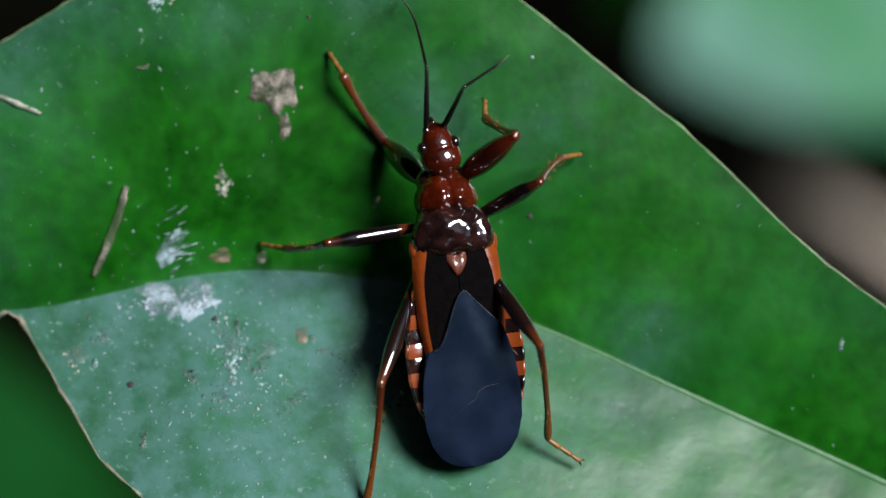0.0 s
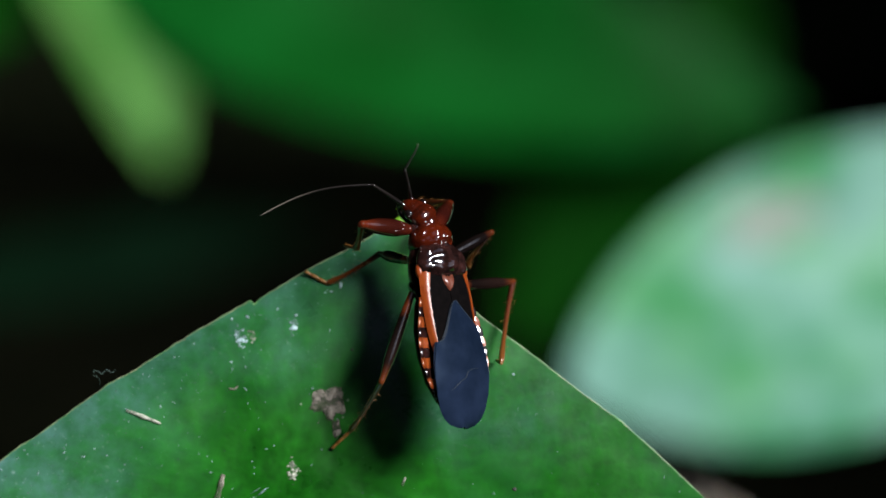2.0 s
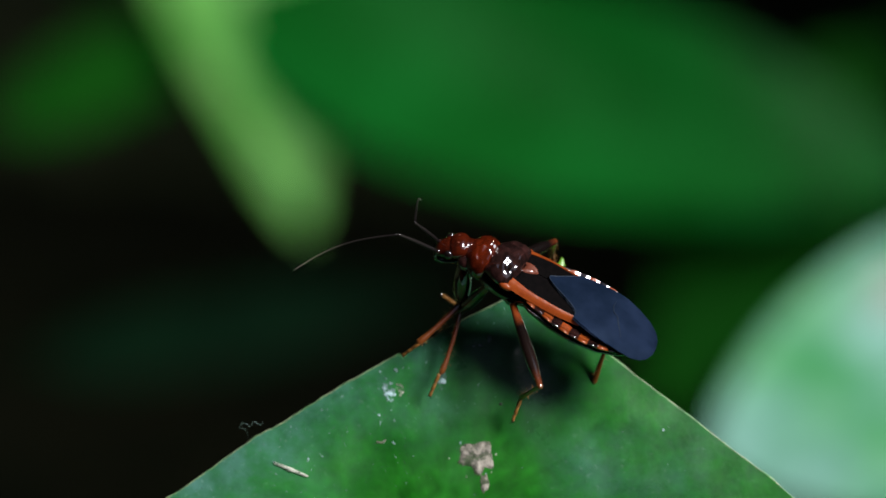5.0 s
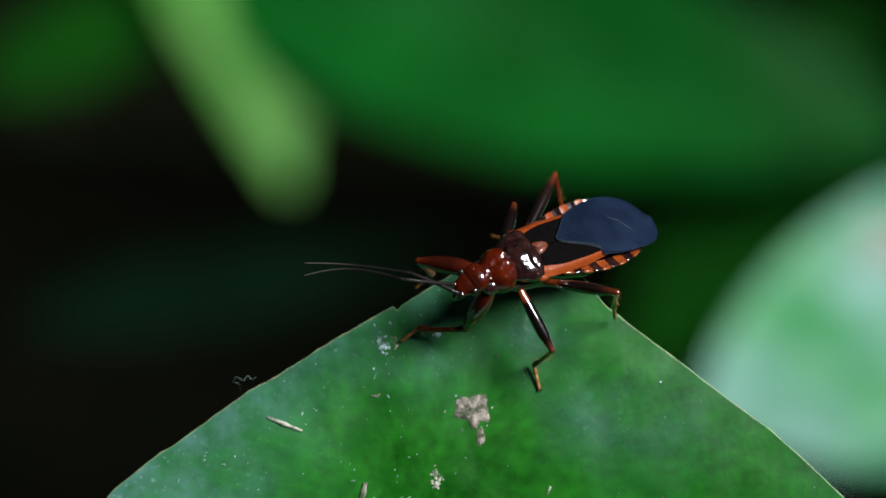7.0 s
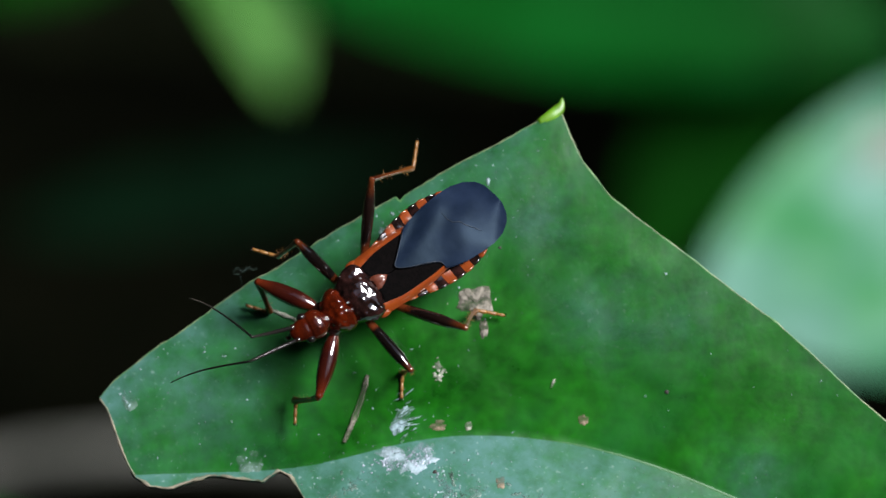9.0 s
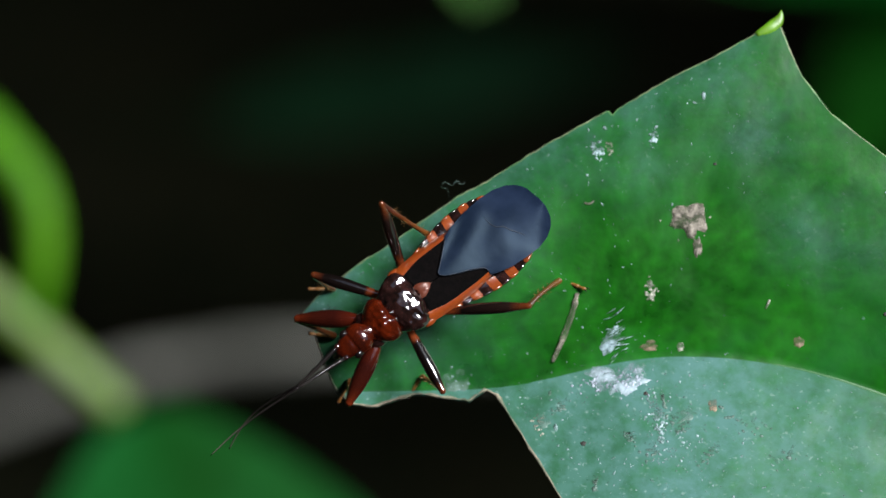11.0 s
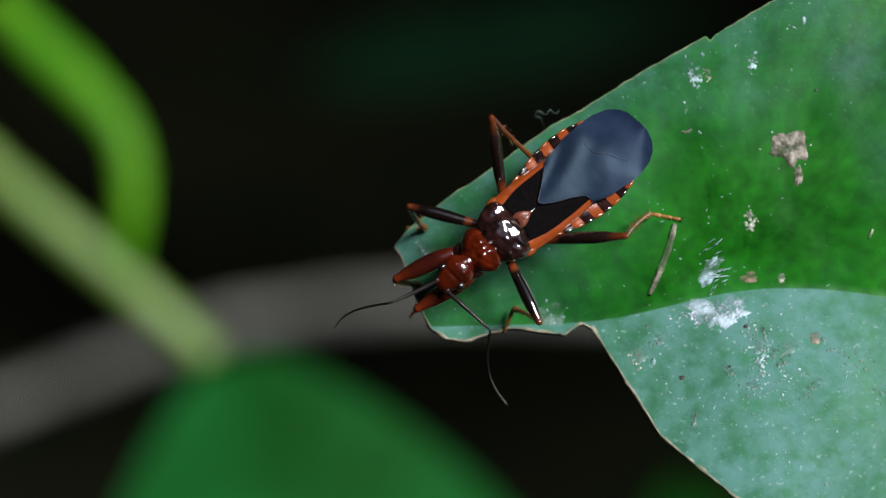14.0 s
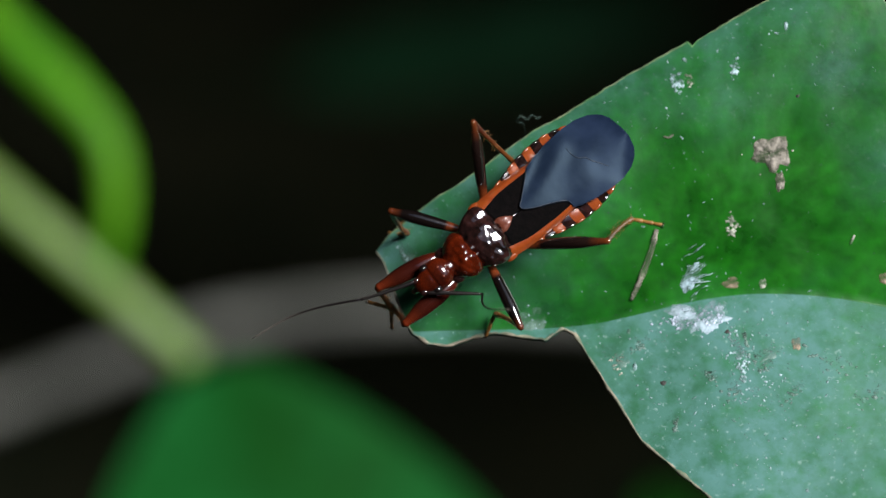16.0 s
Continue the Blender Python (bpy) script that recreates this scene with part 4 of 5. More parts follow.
MID_LEFT = [
    (0, 1.7, 4.5, -0.21, 1.66, 6.07, -3.43, 1.93, 6.88, -4.67),
    (0.5, 1.24, 2.44, -4.35, 1.41, 5.45, -3.16, 1.35, 6.12, -4.56),
    (1, 2, 2.31, -4.13, 1.36, 4.99, -6.55, 2.77, 5.45, -6.76),
    (1.5, 4, 0.12, -3.76, 3.1, 1.99, -6.63, 3.86, 2.89, -7.56),
    (2, 3.25, 0.18, -4.19, 2.39, 1.76, -7.25, 3.31, 2.72, -7.96),
    (2.5, 2.31, 0.55, -4.51, 0.83, 2.35, -7.17, 1.46, 3.71, -7.12),
    (3, 2.79, 0.01, -4.25, 1.12, 0.73, -7.34, 2.44, 1.23, -7.85),
    (3.5, 2.92, -0.63, -3.91, 1.2, -0.13, -7.04, 2.68, -0.31, -7.05),
    (4, 3.64, -1.4, -3.08, 2.6, 1.93, -3.26, 2.48, 1.66, -4.73),
    (6.5, 1.09, 2.88, -3.94, 1.32, 3.09, -7.44, 1.36, 4.37, -8.21),
    (7, 1.23, 4.41, -2.42, 0.39, 3.21, -5.59, 0.41, 4.41, -6.49),
    (7.5, 1.68, 4.81, -1.12, 0.63, 3.61, -4.24, 1.03, 4.92, -4.79),
    (8, 3.69, 4.05, 0.15, 3.28, 3.19, -3.31, 3.32, 4.01, -4.58),
    (8.2, 2.82, 4.65, -0.42, 3.31, 3.98, -3.82, 4.44, 4.81, -4.35),
    (8.5, 2.32, 4.44, 0.87, 2.57, 4.4, -2.62, 3.47, 5.59, -2.8),
    (8.7, 3.12, 4.6, -0.48, 3.62, 4.36, -3.93, 4.52, 5.55, -4.11),
    (8.9, 2.28, 4.73, -0.09, 2.43, 4.38, -3.57, 3.32, 5.57, -3.74),
    (9.1, 1.42, 4.66, 0.22, 1.2, 4.4, -3.26, 2.1, 5.59, -3.44),
    (9.3, 2.3, 4.25, 1.26, 2.62, 4.4, -2.22, 3.52, 5.59, -2.4),
    (9.5, 3.19, 4.48, 0.15, 3.86, 4.42, -3.28, 4.76, 5.62, -3.46),
    (9.7, 2.36, 4.61, 0.4, 2.59, 4.43, -3.09, 3.49, 5.62, -3.27),
    (9.9, 1.51, 4.6, 0.48, 1.31, 4.43, -3.01, 2.21, 5.63, -3.13),
    (10.1, 2.24, 4.06, 1.56, 2.58, 4.36, -1.91, 3.47, 5.55, -2.09),
    (10.3, 0.98, 4.17, 0.92, 1.13, 5.86, -2.21, 2.01, 6.57, -3.19),
    (10.5, 2.75, 4.65, -0.02, 3.57, 5.06, -3.4, 4.51, 5.91, -4.2),
    (11, 2.55, 4.77, -0.5, 2.44, 3.37, -3.7, 3.6, 3.85, -4.53),
    (11.5, 2.82, 4.51, 0.06, 2.91, 3.22, -3.14, 3.96, 3.91, -3.95),
    (12.5, 2.82, 4.51, 0.06, 2.91, 3.22, -3.14, 3.96, 3.91, -3.95),
    (16, 2.82, 4.51, 0.06, 2.91, 3.22, -3.14, 3.96, 3.91, -3.95),
]
MID_RIGHT = [
    (0, 3.05, -3.23, 1.97, 4, -5, -1.02, 4.02, -6.03, -2.14),
    (0.5, 2.45, -2.97, 2.43, 1.81, -4.05, -0.92, 2.18, -5.1, -1.92),
    (1, 2.08, -2.39, 2.7, 1.58, -3.33, -0.77, 1.58, -3.99, -2.14),
    (1.5, 3.19, -3.85, 1.5, 2.47, -5.22, -1.65, 2.75, -6.35, -2.58),
    (2, 3.38, -4.45, -0.09, 2.31, -5.01, -3.37, 2.6, -6.13, -4.32),
    (2.5, 3.91, -4.14, 0.11, 2.81, -5.08, -3.08, 3.09, -6.22, -4.01),
    (3, 3.17, -4.45, 0.3, 0.95, -6.12, -1.83, 0.64, -7.39, -1.09),
    (3.5, -1.02, -2.96, 1.11, -3, -4.38, -1.42, -4.41, -4.97, -0.98),
    (4, 0.3, -4.43, -1.1, 0.84, -6.41, -3.94, 1.23, -7.59, -4.78),
    (6.5, 0.16, -4.37, -0.27, -1.73, -4.58, -3.21, -1.55, -5.68, -4.22),
    (7, -0.84, -3.66, -0.39, -1.85, -3.45, -3.73, -1.47, -4.63, -4.58),
    (7.5, -0.23, -4.16, -0.88, -0.02, -1.84, -3.49, 0.01, -3.32, -3.74),
    (8, 0.23, -4.38, 0.24, -0.76, -3.52, -3.01, -0.5, -4.54, -4.07),
    (8.2, 0.89, -4.58, 0, -0.76, -3.49, -2.88, -0.11, -4.73, -3.41),
    (8.5, 2.2, -4.77, -0.3, 2.32, -4.45, -3.79, 3.21, -5.64, -3.96),
    (8.7, 1.57, -4.33, 1.13, 1.33, -4.4, -2.36, 2.22, -5.59, -2.54),
    (8.9, 2.25, -3.77, 1.92, 2.76, -4.38, -1.49, 3.66, -5.57, -1.66),
    (9.1, 3.1, -4.33, 0.72, 3.88, -4.4, -2.69, 4.77, -5.59, -2.87),
    (9.3, 2.32, -4.39, 0.99, 2.6, -4.4, -2.5, 3.49, -5.59, -2.68),
    (9.5, 1.55, -4.35, 1.09, 1.3, -4.4, -2.4, 2.2, -5.59, -2.58),
    (9.7, 2.16, -3.67, 2.04, 2.62, -4.45, -1.34, 3.51, -5.64, -1.52),
    (9.9, 3.04, -4.23, 0.99, 3.9, -4.41, -2.4, 4.79, -5.6, -2.58),
    (10.1, 2.31, -4.35, 1.08, 2.6, -4.41, -2.41, 3.49, -5.6, -2.59),
    (10.3, 1.69, -4.33, 1.12, 2.19, -3.53, -2.26, 2.56, -3.99, -3.64),
    (10.5, 2.29, -1.11, 2.9, 3.36, -0.92, -0.72, 3.25, -0.75, -2.29),
    (11, 4, -3.97, -1.24, 3.1, -3.06, -4.48, 4.3, -3.96, -4.5),
    (11.5, 4.23, -4.03, -1.1, 3.73, -2.72, -4.31, 4.37, -3.47, -5.44),
    (12.5, 4.23, -4.03, -1.1, 3.73, -2.72, -4.31, 4.37, -3.47, -5.44),
    (16, 4.23, -4.03, -1.1, 3.73, -2.72, -4.31, 4.37, -3.47, -5.44),
]
HIND_LEFT = [
    (0, -4.02, 3.63, 1.52, -8.55, 4.37, -0.58, -10.08, 4.62, -0.92),
    (0.5, -3.85, 3.65, 1.6, -8.78, 4.19, 0.41, -10.4, 4.35, 0.15),
    (1, -3.64, 1.86, -4.01, -8.74, 3.06, -4.05, -10.14, 3.53, -4.88),
    (1.5, -4.2, 2.98, -2.17, -5.58, 1.8, -7.1, -6.58, 2.03, -8.45),
    (2, -4.26, 2.99, -2.41, -5.94, 1.85, -7.2, -6.66, 2.27, -8.68),
    (2.5, -4.21, 3.19, -0.6, -6.13, 1.78, -5.36, -7.15, 1.46, -6.71),
    (3, -3.36, 4.29, -1.38, -3.01, 1.9, -6.27, -3.45, 1.82, -8.07),
    (3.5, -2.69, 4.73, -2.05, -2.07, 2.3, -6.81, -1.9, 2.62, -8.58),
    (4, -2.7, 4.63, -2.03, -1.91, 2.26, -6.84, -1.95, 2.43, -8.65),
    (6.5, -3.2, 4.78, 0.05, -2.82, 1.88, -4.28, -3.3, 3.19, -5.26),
    (7, -0.39, 5.01, 2.82, -3.1, 3.66, -1.5, -3.97, 3.56, -3.11),
    (7.5, -0.04, 4.59, 3.28, -2.79, 4.15, -1.16, -2.34, 5.13, -2.48),
    (8, -0.66, 4.66, 3.34, -2.28, 4.6, -1.67, -2.84, 6.2, -1.79),
    (8.2, -2.03, 4.62, 2.52, -2.45, 5.81, -2.52, -4.06, 5.37, -2.23),
    (8.5, -2, 4.64, 2.52, -4.22, 4.02, -2.14, -5.39, 5.25, -2.04),
    (8.7, -2.56, 4.4, 2.28, -5.5, 4.02, -1.99, -6.68, 5.25, -1.91),
    (8.9, -1.39, 4.35, 3.17, -4.1, 4.02, -1.25, -5.29, 5.22, -1.43),
    (9.1, -1.71, 5.02, 2.28, -3.02, 4, -2.65, -4.2, 5.22, -2.61),
    (9.3, -2.3, 4.76, 2.12, -4.31, 4, -2.62, -5.5, 5.21, -2.61),
    (9.5, -2.92, 4.5, 1.73, -5.61, 4.01, -2.69, -6.81, 5.21, -2.71),
    (9.7, -1.86, 4.51, 2.76, -4.29, 3.97, -1.81, -5.49, 5.16, -1.99),
    (9.9, -1.87, 5.19, 1.92, -2.99, 4.03, -3.03, -4.19, 5.23, -3.12),
    (10.1, -2.51, 4.91, 1.67, -4.28, 4.04, -3.14, -5.48, 5.24, -3.25),
    (10.3, -3.58, 3.91, 1.62, -3.98, 2.89, -3.5, -5.26, 3.98, -3.25),
    (10.5, -4.17, 3.5, 1.21, -6.31, 2.67, -3.46, -7.59, 3.78, -3.23),
    (11, -3.35, 4.11, 2.14, -6.3, 3.78, -2.14, -6.87, 5.09, -1.21),
    (11.5, -2.85, 3.92, 2.62, -5.43, 3.72, -1.92, -6.48, 5, -1.53),
    (12.5, -2.85, 3.92, 2.62, -5.43, 3.72, -1.92, -6.48, 5, -1.53),
    (16, -2.85, 3.92, 2.62, -5.43, 3.72, -1.92, -6.48, 5, -1.53),
]
HIND_RIGHT = [
    (0, -2.98, -2.39, 3.1, -6.89, -2.97, -0.4, -8.02, -4.36, -0.41),
    (0.5, -3, -1.53, 3.35, -7.49, -2.02, 0.72, -8.56, -2.3, 1.94),
    (1, -4.53, -1.79, 0.8, -7.7, -2.77, -3.25, -9.18, -2.28, -2.74),
    (1.5, -1.94, -2.46, 3.72, -4.28, -4.48, -0.62, -4.17, -5.02, -2.22),
    (2, 0.91, -6.6, -1.32, -3.51, -4.34, -0.89, -3.26, -5.19, -2.35),
    (2.5, -4.8, -1.84, -0.02, -7.17, -1.74, -4.65, -8.21, -0.78, -5.57),
    (3, -4.36, -1.8, 1.54, -3.82, -5.13, -2.42, -3.41, -6.46, -3.39),
    (3.5, -4.89, -0.84, -0.79, -5.35, -1.8, -5.88, -6.93, -1.57, -6.32),
    (4, -4.86, -0.85, -1.27, -5.25, -1.98, -6.33, -6.82, -1.66, -6.91),
    (6.5, -3.4, -4.73, 0.18, -4.41, -0.57, -2.78, -5.32, -2.01, -2.88),
    (7, -3.77, -4.24, 0.29, -4.53, -0.73, -3.46, -5.38, -2.11, -2.97),
    (7.5, -0.28, -2.81, 4.32, -3.12, -2.21, -0.02, -4.67, -2.23, -0.72),
    (8, -0.93, -4.61, 3.02, -3.32, -2.66, -1.22, -5.01, -2.51, -1.28),
    (8.2, -2.36, -4.3, 2.53, -4.39, -2.25, -1.78, -5.83, -3.13, -1.97),
    (8.5, -0.41, -3.9, 3.83, -3.78, -3.9, -0.14, -4.98, -5.1, -0.32),
    (8.7, -0.93, -4.5, 3.25, -2.82, -3.97, -1.57, -4.01, -5.17, -1.75),
    (8.9, -1.58, -4.42, 3.01, -4.14, -3.98, -1.49, -5.33, -5.18, -1.67),
    (9.1, -2.32, -4.31, 2.6, -5.48, -4, -1.53, -6.67, -5.19, -1.71),
    (9.3, -1.12, -4.2, 3.41, -4.15, -4.03, -0.81, -5.35, -5.22, -0.99),
    (9.5, -1.42, -4.82, 2.71, -2.99, -4.01, -2.19, -4.18, -5.21, -2.37),
    (9.7, -2.15, -4.68, 2.36, -4.3, -4.01, -2.33, -5.49, -5.2, -2.51),
    (9.9, -2.85, -4.47, 1.87, -5.6, -4, -2.52, -6.8, -5.19, -2.7),
    (10.1, -1.68, -4.44, 2.94, -4.33, -4.07, -1.52, -5.53, -5.26, -1.7),
    (10.3, -1.31, -5.14, 2.05, -2.37, -2.38, -2.37, -3.1, -1.9, -3.83),
    (10.5, -0.35, -4.48, 3.1, -2.89, -2.28, -1.15, -3.05, -1.97, -2.84),
    (11, -0.06, -4.39, 3.31, -2.09, -1.7, -0.86, -2.65, -1.39, -2.45),
    (11.5, -1.04, -4.64, 2.85, -2.43, -1.43, -1.15, -3.47, -1.45, -2.5),
    (12.5, -1.04, -4.64, 2.85, -2.43, -1.43, -1.15, -3.47, -1.45, -2.5),
    (16, -1.04, -4.64, 2.85, -2.43, -1.43, -1.15, -3.47, -1.45, -2.5),
]
ANTENNA_LEFT = [
    (0, 7.86, 0.53, 2.18, 10.83, 0.31, -3.25),
    (0.5, 8.11, 0.89, 1.49, 9.86, 0.76, -4.46),
    (1, 7.13, 1.3, 1.74, 12.18, 0.25, -1.7),
    (1.5, 5.37, 3.3, -0.1, 1.93, 8.45, -0.03),
    (2, 5.84, 3.7, 0.42, 5.16, 8.51, -3.44),
    (2.5, 4.51, 3.71, 0.71, 0.49, 7.18, -2.67),
    (3, 5.13, 3.33, -0.19, 4.84, 7.35, -5.24),
    (3.5, 6.33, 2.77, -0.81, 4.7, 6.67, -5.62),
    (4, 6.57, 2.94, 0.23, 8.91, 7.25, -3.92),
    (6.5, 8.19, 0.77, 0.3, 12.22, -1.34, -3.91),
    (7, 7.5, -2.24, -0.69, 10.46, -6.49, -4.09),
    (7.5, 7.74, -1.3, -2.18, 12.49, -4.44, -4.92),
    (8, 8.24, -0.82, 0.18, 8.16, -3.01, -5.62),
    (8.2, 8.37, -0.82, 0.42, 9.67, -3.43, -5.05),
    (10.3, 8.82, 0.81, 0.95, 13.49, 1.68, -3.04),
    (10.5, 7.78, -0.23, 2.31, 10.03, -2.1, -3.16),
    (11, 8.46, 0.21, 0.53, 13.72, 0.1, -2.74),
    (11.5, 5.11, 4.16, 0.21, 5.14, 4.38, -5.79),
    (12, 6.22, 4.4, 0.02, 4.75, 5.46, -5.7),
    (12.5, 6.22, 4.4, 0.02, 7.77, 7.09, -5.34),
    (13.5, 4.84, 4.42, 0.25, 6.05, 7.23, -5.14),
    (14.5, 4.91, 4.32, 0.24, 5.96, 6.77, -4.89),
    (15.5, 4.91, 4.32, 0.24, 5.96, 6.77, -4.89),
    (15.75, 4.15, 3.2, 0.32, 5.4, 9.2, 0.94),
    (16, 3.38, 2.12, 0.4, 3.83, 3.6, 6.4),
]
ANTENNA_RIGHT = [
    (0, 6.94, -0.65, 2.96, 8.19, -3.5, -2.4),
    (0.5, 7.56, -0.51, 2.26, 10.34, -5.55, -0.06),
    (1, 6.91, -0.1, 2.07, 10.36, -4.36, -0.83),
    (1.5, 6.86, 0.87, 1.43, 12.68, -1.03, 2.45),
    (2, 6.4, 2.25, 1.51, 8.96, -2.01, -2.19),
    (2.5, 5.89, 1.98, 1.75, 8.16, -2.74, -1.56),
    (3, 5.41, 1.9, 1.09, 6.49, -3.66, -1.43),
    (3.5, 6.16, 0.63, 1.22, 4.12, -5.19, 0.55),
    (4, 6.06, 1.21, 1.66, 4.99, -4.74, 0.3),
    (6.5, 8.07, 1.11, -0.18, 10.89, -1.81, -4.86),
    (7, 8.05, -1.42, -0.32, 10.63, -5.6, -4.1),
    (7.5, 8.22, -0.44, -0.47, 11.86, -3.47, -4.47),
    (8, 8.13, -1.08, 0.62, 8.37, -3.34, -5.15),
    (8.2, 8.24, -1.02, 0.9, 8.51, -3.47, -4.79),
    (10.3, 7.15, -1.67, 2.69, 9.28, -6.71, -0.22),
    (10.5, 8.25, 1.19, 0.47, 12.71, 2.37, -3.67),
    (11, 8.87, 0.13, -0.33, 12.71, 0.3, -5.19),
    (11.5, 8.3, 0.18, 1.11, 10.26, -0.45, -4.73),
    (12.5, 7.96, 0.68, 1.78, 8.06, -0.39, -4.33),
    (13.5, 7.71, 0.05, 2.16, 9.49, -0.35, -3.76),
    (14.5, 8.78, -1.54, -0.22, 11.03, -2.79, -5.86),
    (16, 8.82, -1.56, -0.23, 13.8, -3.4, -3.43),
]
HIPS = {"fore": (3.6, 0.7, -0.5), "middle": (1.9, 0.9, -0.7), "hind": (0.5, 1.1, -0.7)}
LENGTHS = {"fore": (3.6, 3.2, 1.45), "middle": (3.9, 3.5, 1.5), "hind": (5.4, 5.2, 1.7)}
NECK = Vector((3.8, 0, 0.3))


def ball(center, radii, bm=None, seg=14):
    bm = bm or bmesh.new()
    got = bmesh.ops.create_uvsphere(bm, u_segments=seg, v_segments=seg // 2 + 2, radius=1.0)
    bmesh.ops.scale(bm, vec=radii, verts=got["verts"])
    bmesh.ops.translate(bm, vec=center, verts=got["verts"])
    return bm


def build_head(bug):
    head = part("head", loft([(-0.15, 0.36, 0.28, -0.30), (0.05, 0.44, 0.36, -0.36), (0.26, 0.68, 0.56, -0.46), (0.55, 0.78, 0.63, -0.50), (0.88, 0.76, 0.58, -0.48), (1.02, 0.70, 0.50, -0.47),
                              (1.2, 0.66, 0.50, -0.44), (1.45, 0.58, 0.44, -0.40), (1.7, 0.49, 0.33, -0.34), (1.92, 0.34, 0.17, -0.28), (2.05, 0.12, 0.0, -0.2)], n=28, fine=4),
                shell_red, bug, "glossy dark red head")
    for s in (1, -1):
        part("eye", ball((1.14, 0.64 * s, 0.10), (0.26, 0.20, 0.29)), eye_black, head, "shiny black bulging eye")
        part("ocellus", ball((0.52, 0.26 * s, 0.55), (0.08, 0.08, 0.06), seg=8), shell_rose, head, "small reddish ocellus")
        part("antenna_socket", ball((1.78, 0.35 * s, 0.15), (0.20, 0.15, 0.15), seg=10), shell_black, head)
    part("beak", tube(smooth_line([(1.95, 0, -0.2), (2.15, 0, -0.55), (1.75, 0, -0.95), (1.0, 0, -1.0), (0.4, 0, -0.8)]), [0.16] * 18 + [0.14] * 4 + [0.10, 0.08, 0.05], n=8), shell_black, head, "curved dark beak under the head")
    return head


def build_body(bug):
    # underside of the thorax
    part("thorax", loft([(-0.9, 1.0, 0.3, -1.0), (0.2, 1.35, 0.4, -1.25), (1.4, 1.40, 0.5, -1.35), (2.3, 1.15, 0.4, -1.25), (2.9, 0.9, 0.3, -1.0), (3.4, 0.5, 0.2, -0.6)], n=28, fine=4),
         shell_black, bug, "glossy black thorax side")
    bm = loft([(2.36, 0.98, 0.55, -0.7), (2.48, 1.14, 0.92, -1.15), (2.75, 1.24, 1.12, -1.32), (3.1, 1.18, 1.10, -1.28), (3.45, 0.98, 0.90, -1.1), (3.72, 0.72, 0.66, -0.8), (3.90, 0.52, 0.48, -0.45), (3.97, 0.3, 0.3, -0.1)], n=56, fine=6)
    for v in bm.verts:
        if v.co.z > 0.3:
            v.co.z -= 0.20 * math.exp(-(v.co.y / 0.16) ** 2)
            v.co.z += 0.16 * noise.noise(v.co * 1.9) + 0.08 * noise.noise(v.co * 4.5) + 0.03 * noise.noise(v.co * 9)
    part("front_lobe", bm, shell_red, bug, "glossy dark red front lobe of the back shield")
    bm = loft([(0.62, 0.9, 0.55, 0.1), (0.72, 1.30, 0.90, 0.0), (1.0, 1.56, 1.18, -0.2), (1.4, 1.62, 1.34, -0.3), (1.9, 1.46, 1.32, -0.35), (2.3, 1.22, 1.14, -0.35), (2.55, 1.0, 0.86, -0.3), (2.62, 0.7, 0.6, -0.2)], n=48, fine=5)
    for v in bm.verts:
        if v.co.z > 0.4:
            v.co.z -= 0.13 * math.exp(-(v.co.y / 0.22) ** 2) * max(0, (v.co.x - 0.8) / 1.6)
            v.co.z -= 0.14 * math.exp(-((abs(v.co.y) - 0.85) / 0.2) ** 2)
            v.co.z += 0.16 * noise.noise(v.co * 1.7 + Vector((5, 0, 0))) + 0.10 * noise.noise(v.co * 4.2) + 0.04 * noise.noise(v.co * 8)
    part("rear_lobe", bm, shell_black, bug, "glossy black rear lobe of the back shield")
    for s in (1, -1):
        part("shoulder", ball((1.05, 1.50 * s, 0.42), (0.42, 0.24, 0.22)), shell_orange, bug, "orange shoulder angle")
    # scutellum
    bm = bmesh.new()
    rings = []
    for x, w, h in ((0.80, 0.58, 0.92), (0.52, 0.50, 1.04), (0.28, 0.36, 1.10), (0.05, 0.20, 1.06), (-0.12, 0.05, 0.93)):
        rings.append([(x, -w, h - 0.32), (x, -w * 0.6, h - 0.03), (x, -w * 0.2, h - 0.08), (x, w * 0.2, h - 0.08), (x, w * 0.6, h - 0.03), (x, w, h - 0.32), (x, 0, 0.5)])
    bridge(bm, rings)
    part("scutellum", bm, shell_rose, bug, "small rosy orange shield between the wings")
    # abdomen
    part("abdomen", loft([(0.6, 0.9, 0.2, -0.8), (-0.6, 1.45, 0.25, -1.1), (-2.0, 1.75, 0.22, -1.2), (-3.4, 1.82, 0.18, -1.15), (-4.8, 1.62, 0.12, -1.0), (-5.9, 1.20, 0.08, -0.75), (-6.7, 0.62, 0.04, -0.45), (-7.0, 0.2, 0.0, -0.2)], n=24),
         shell_black, bug, "dark abdomen under the wings")
    # banded side plates
    def edge(x):
        return float(np.interp(-x, (0.0, 1.0, 2.0, 3.0, 4.0, 5.0, 6.0, 6.6, 7.0), (1.60, 1.88, 2.14, 2.28, 2.26, 2.04, 1.56, 1.08, 0.55)))
    cuts = [0.3 + 0.56 * k for k in range(13)]
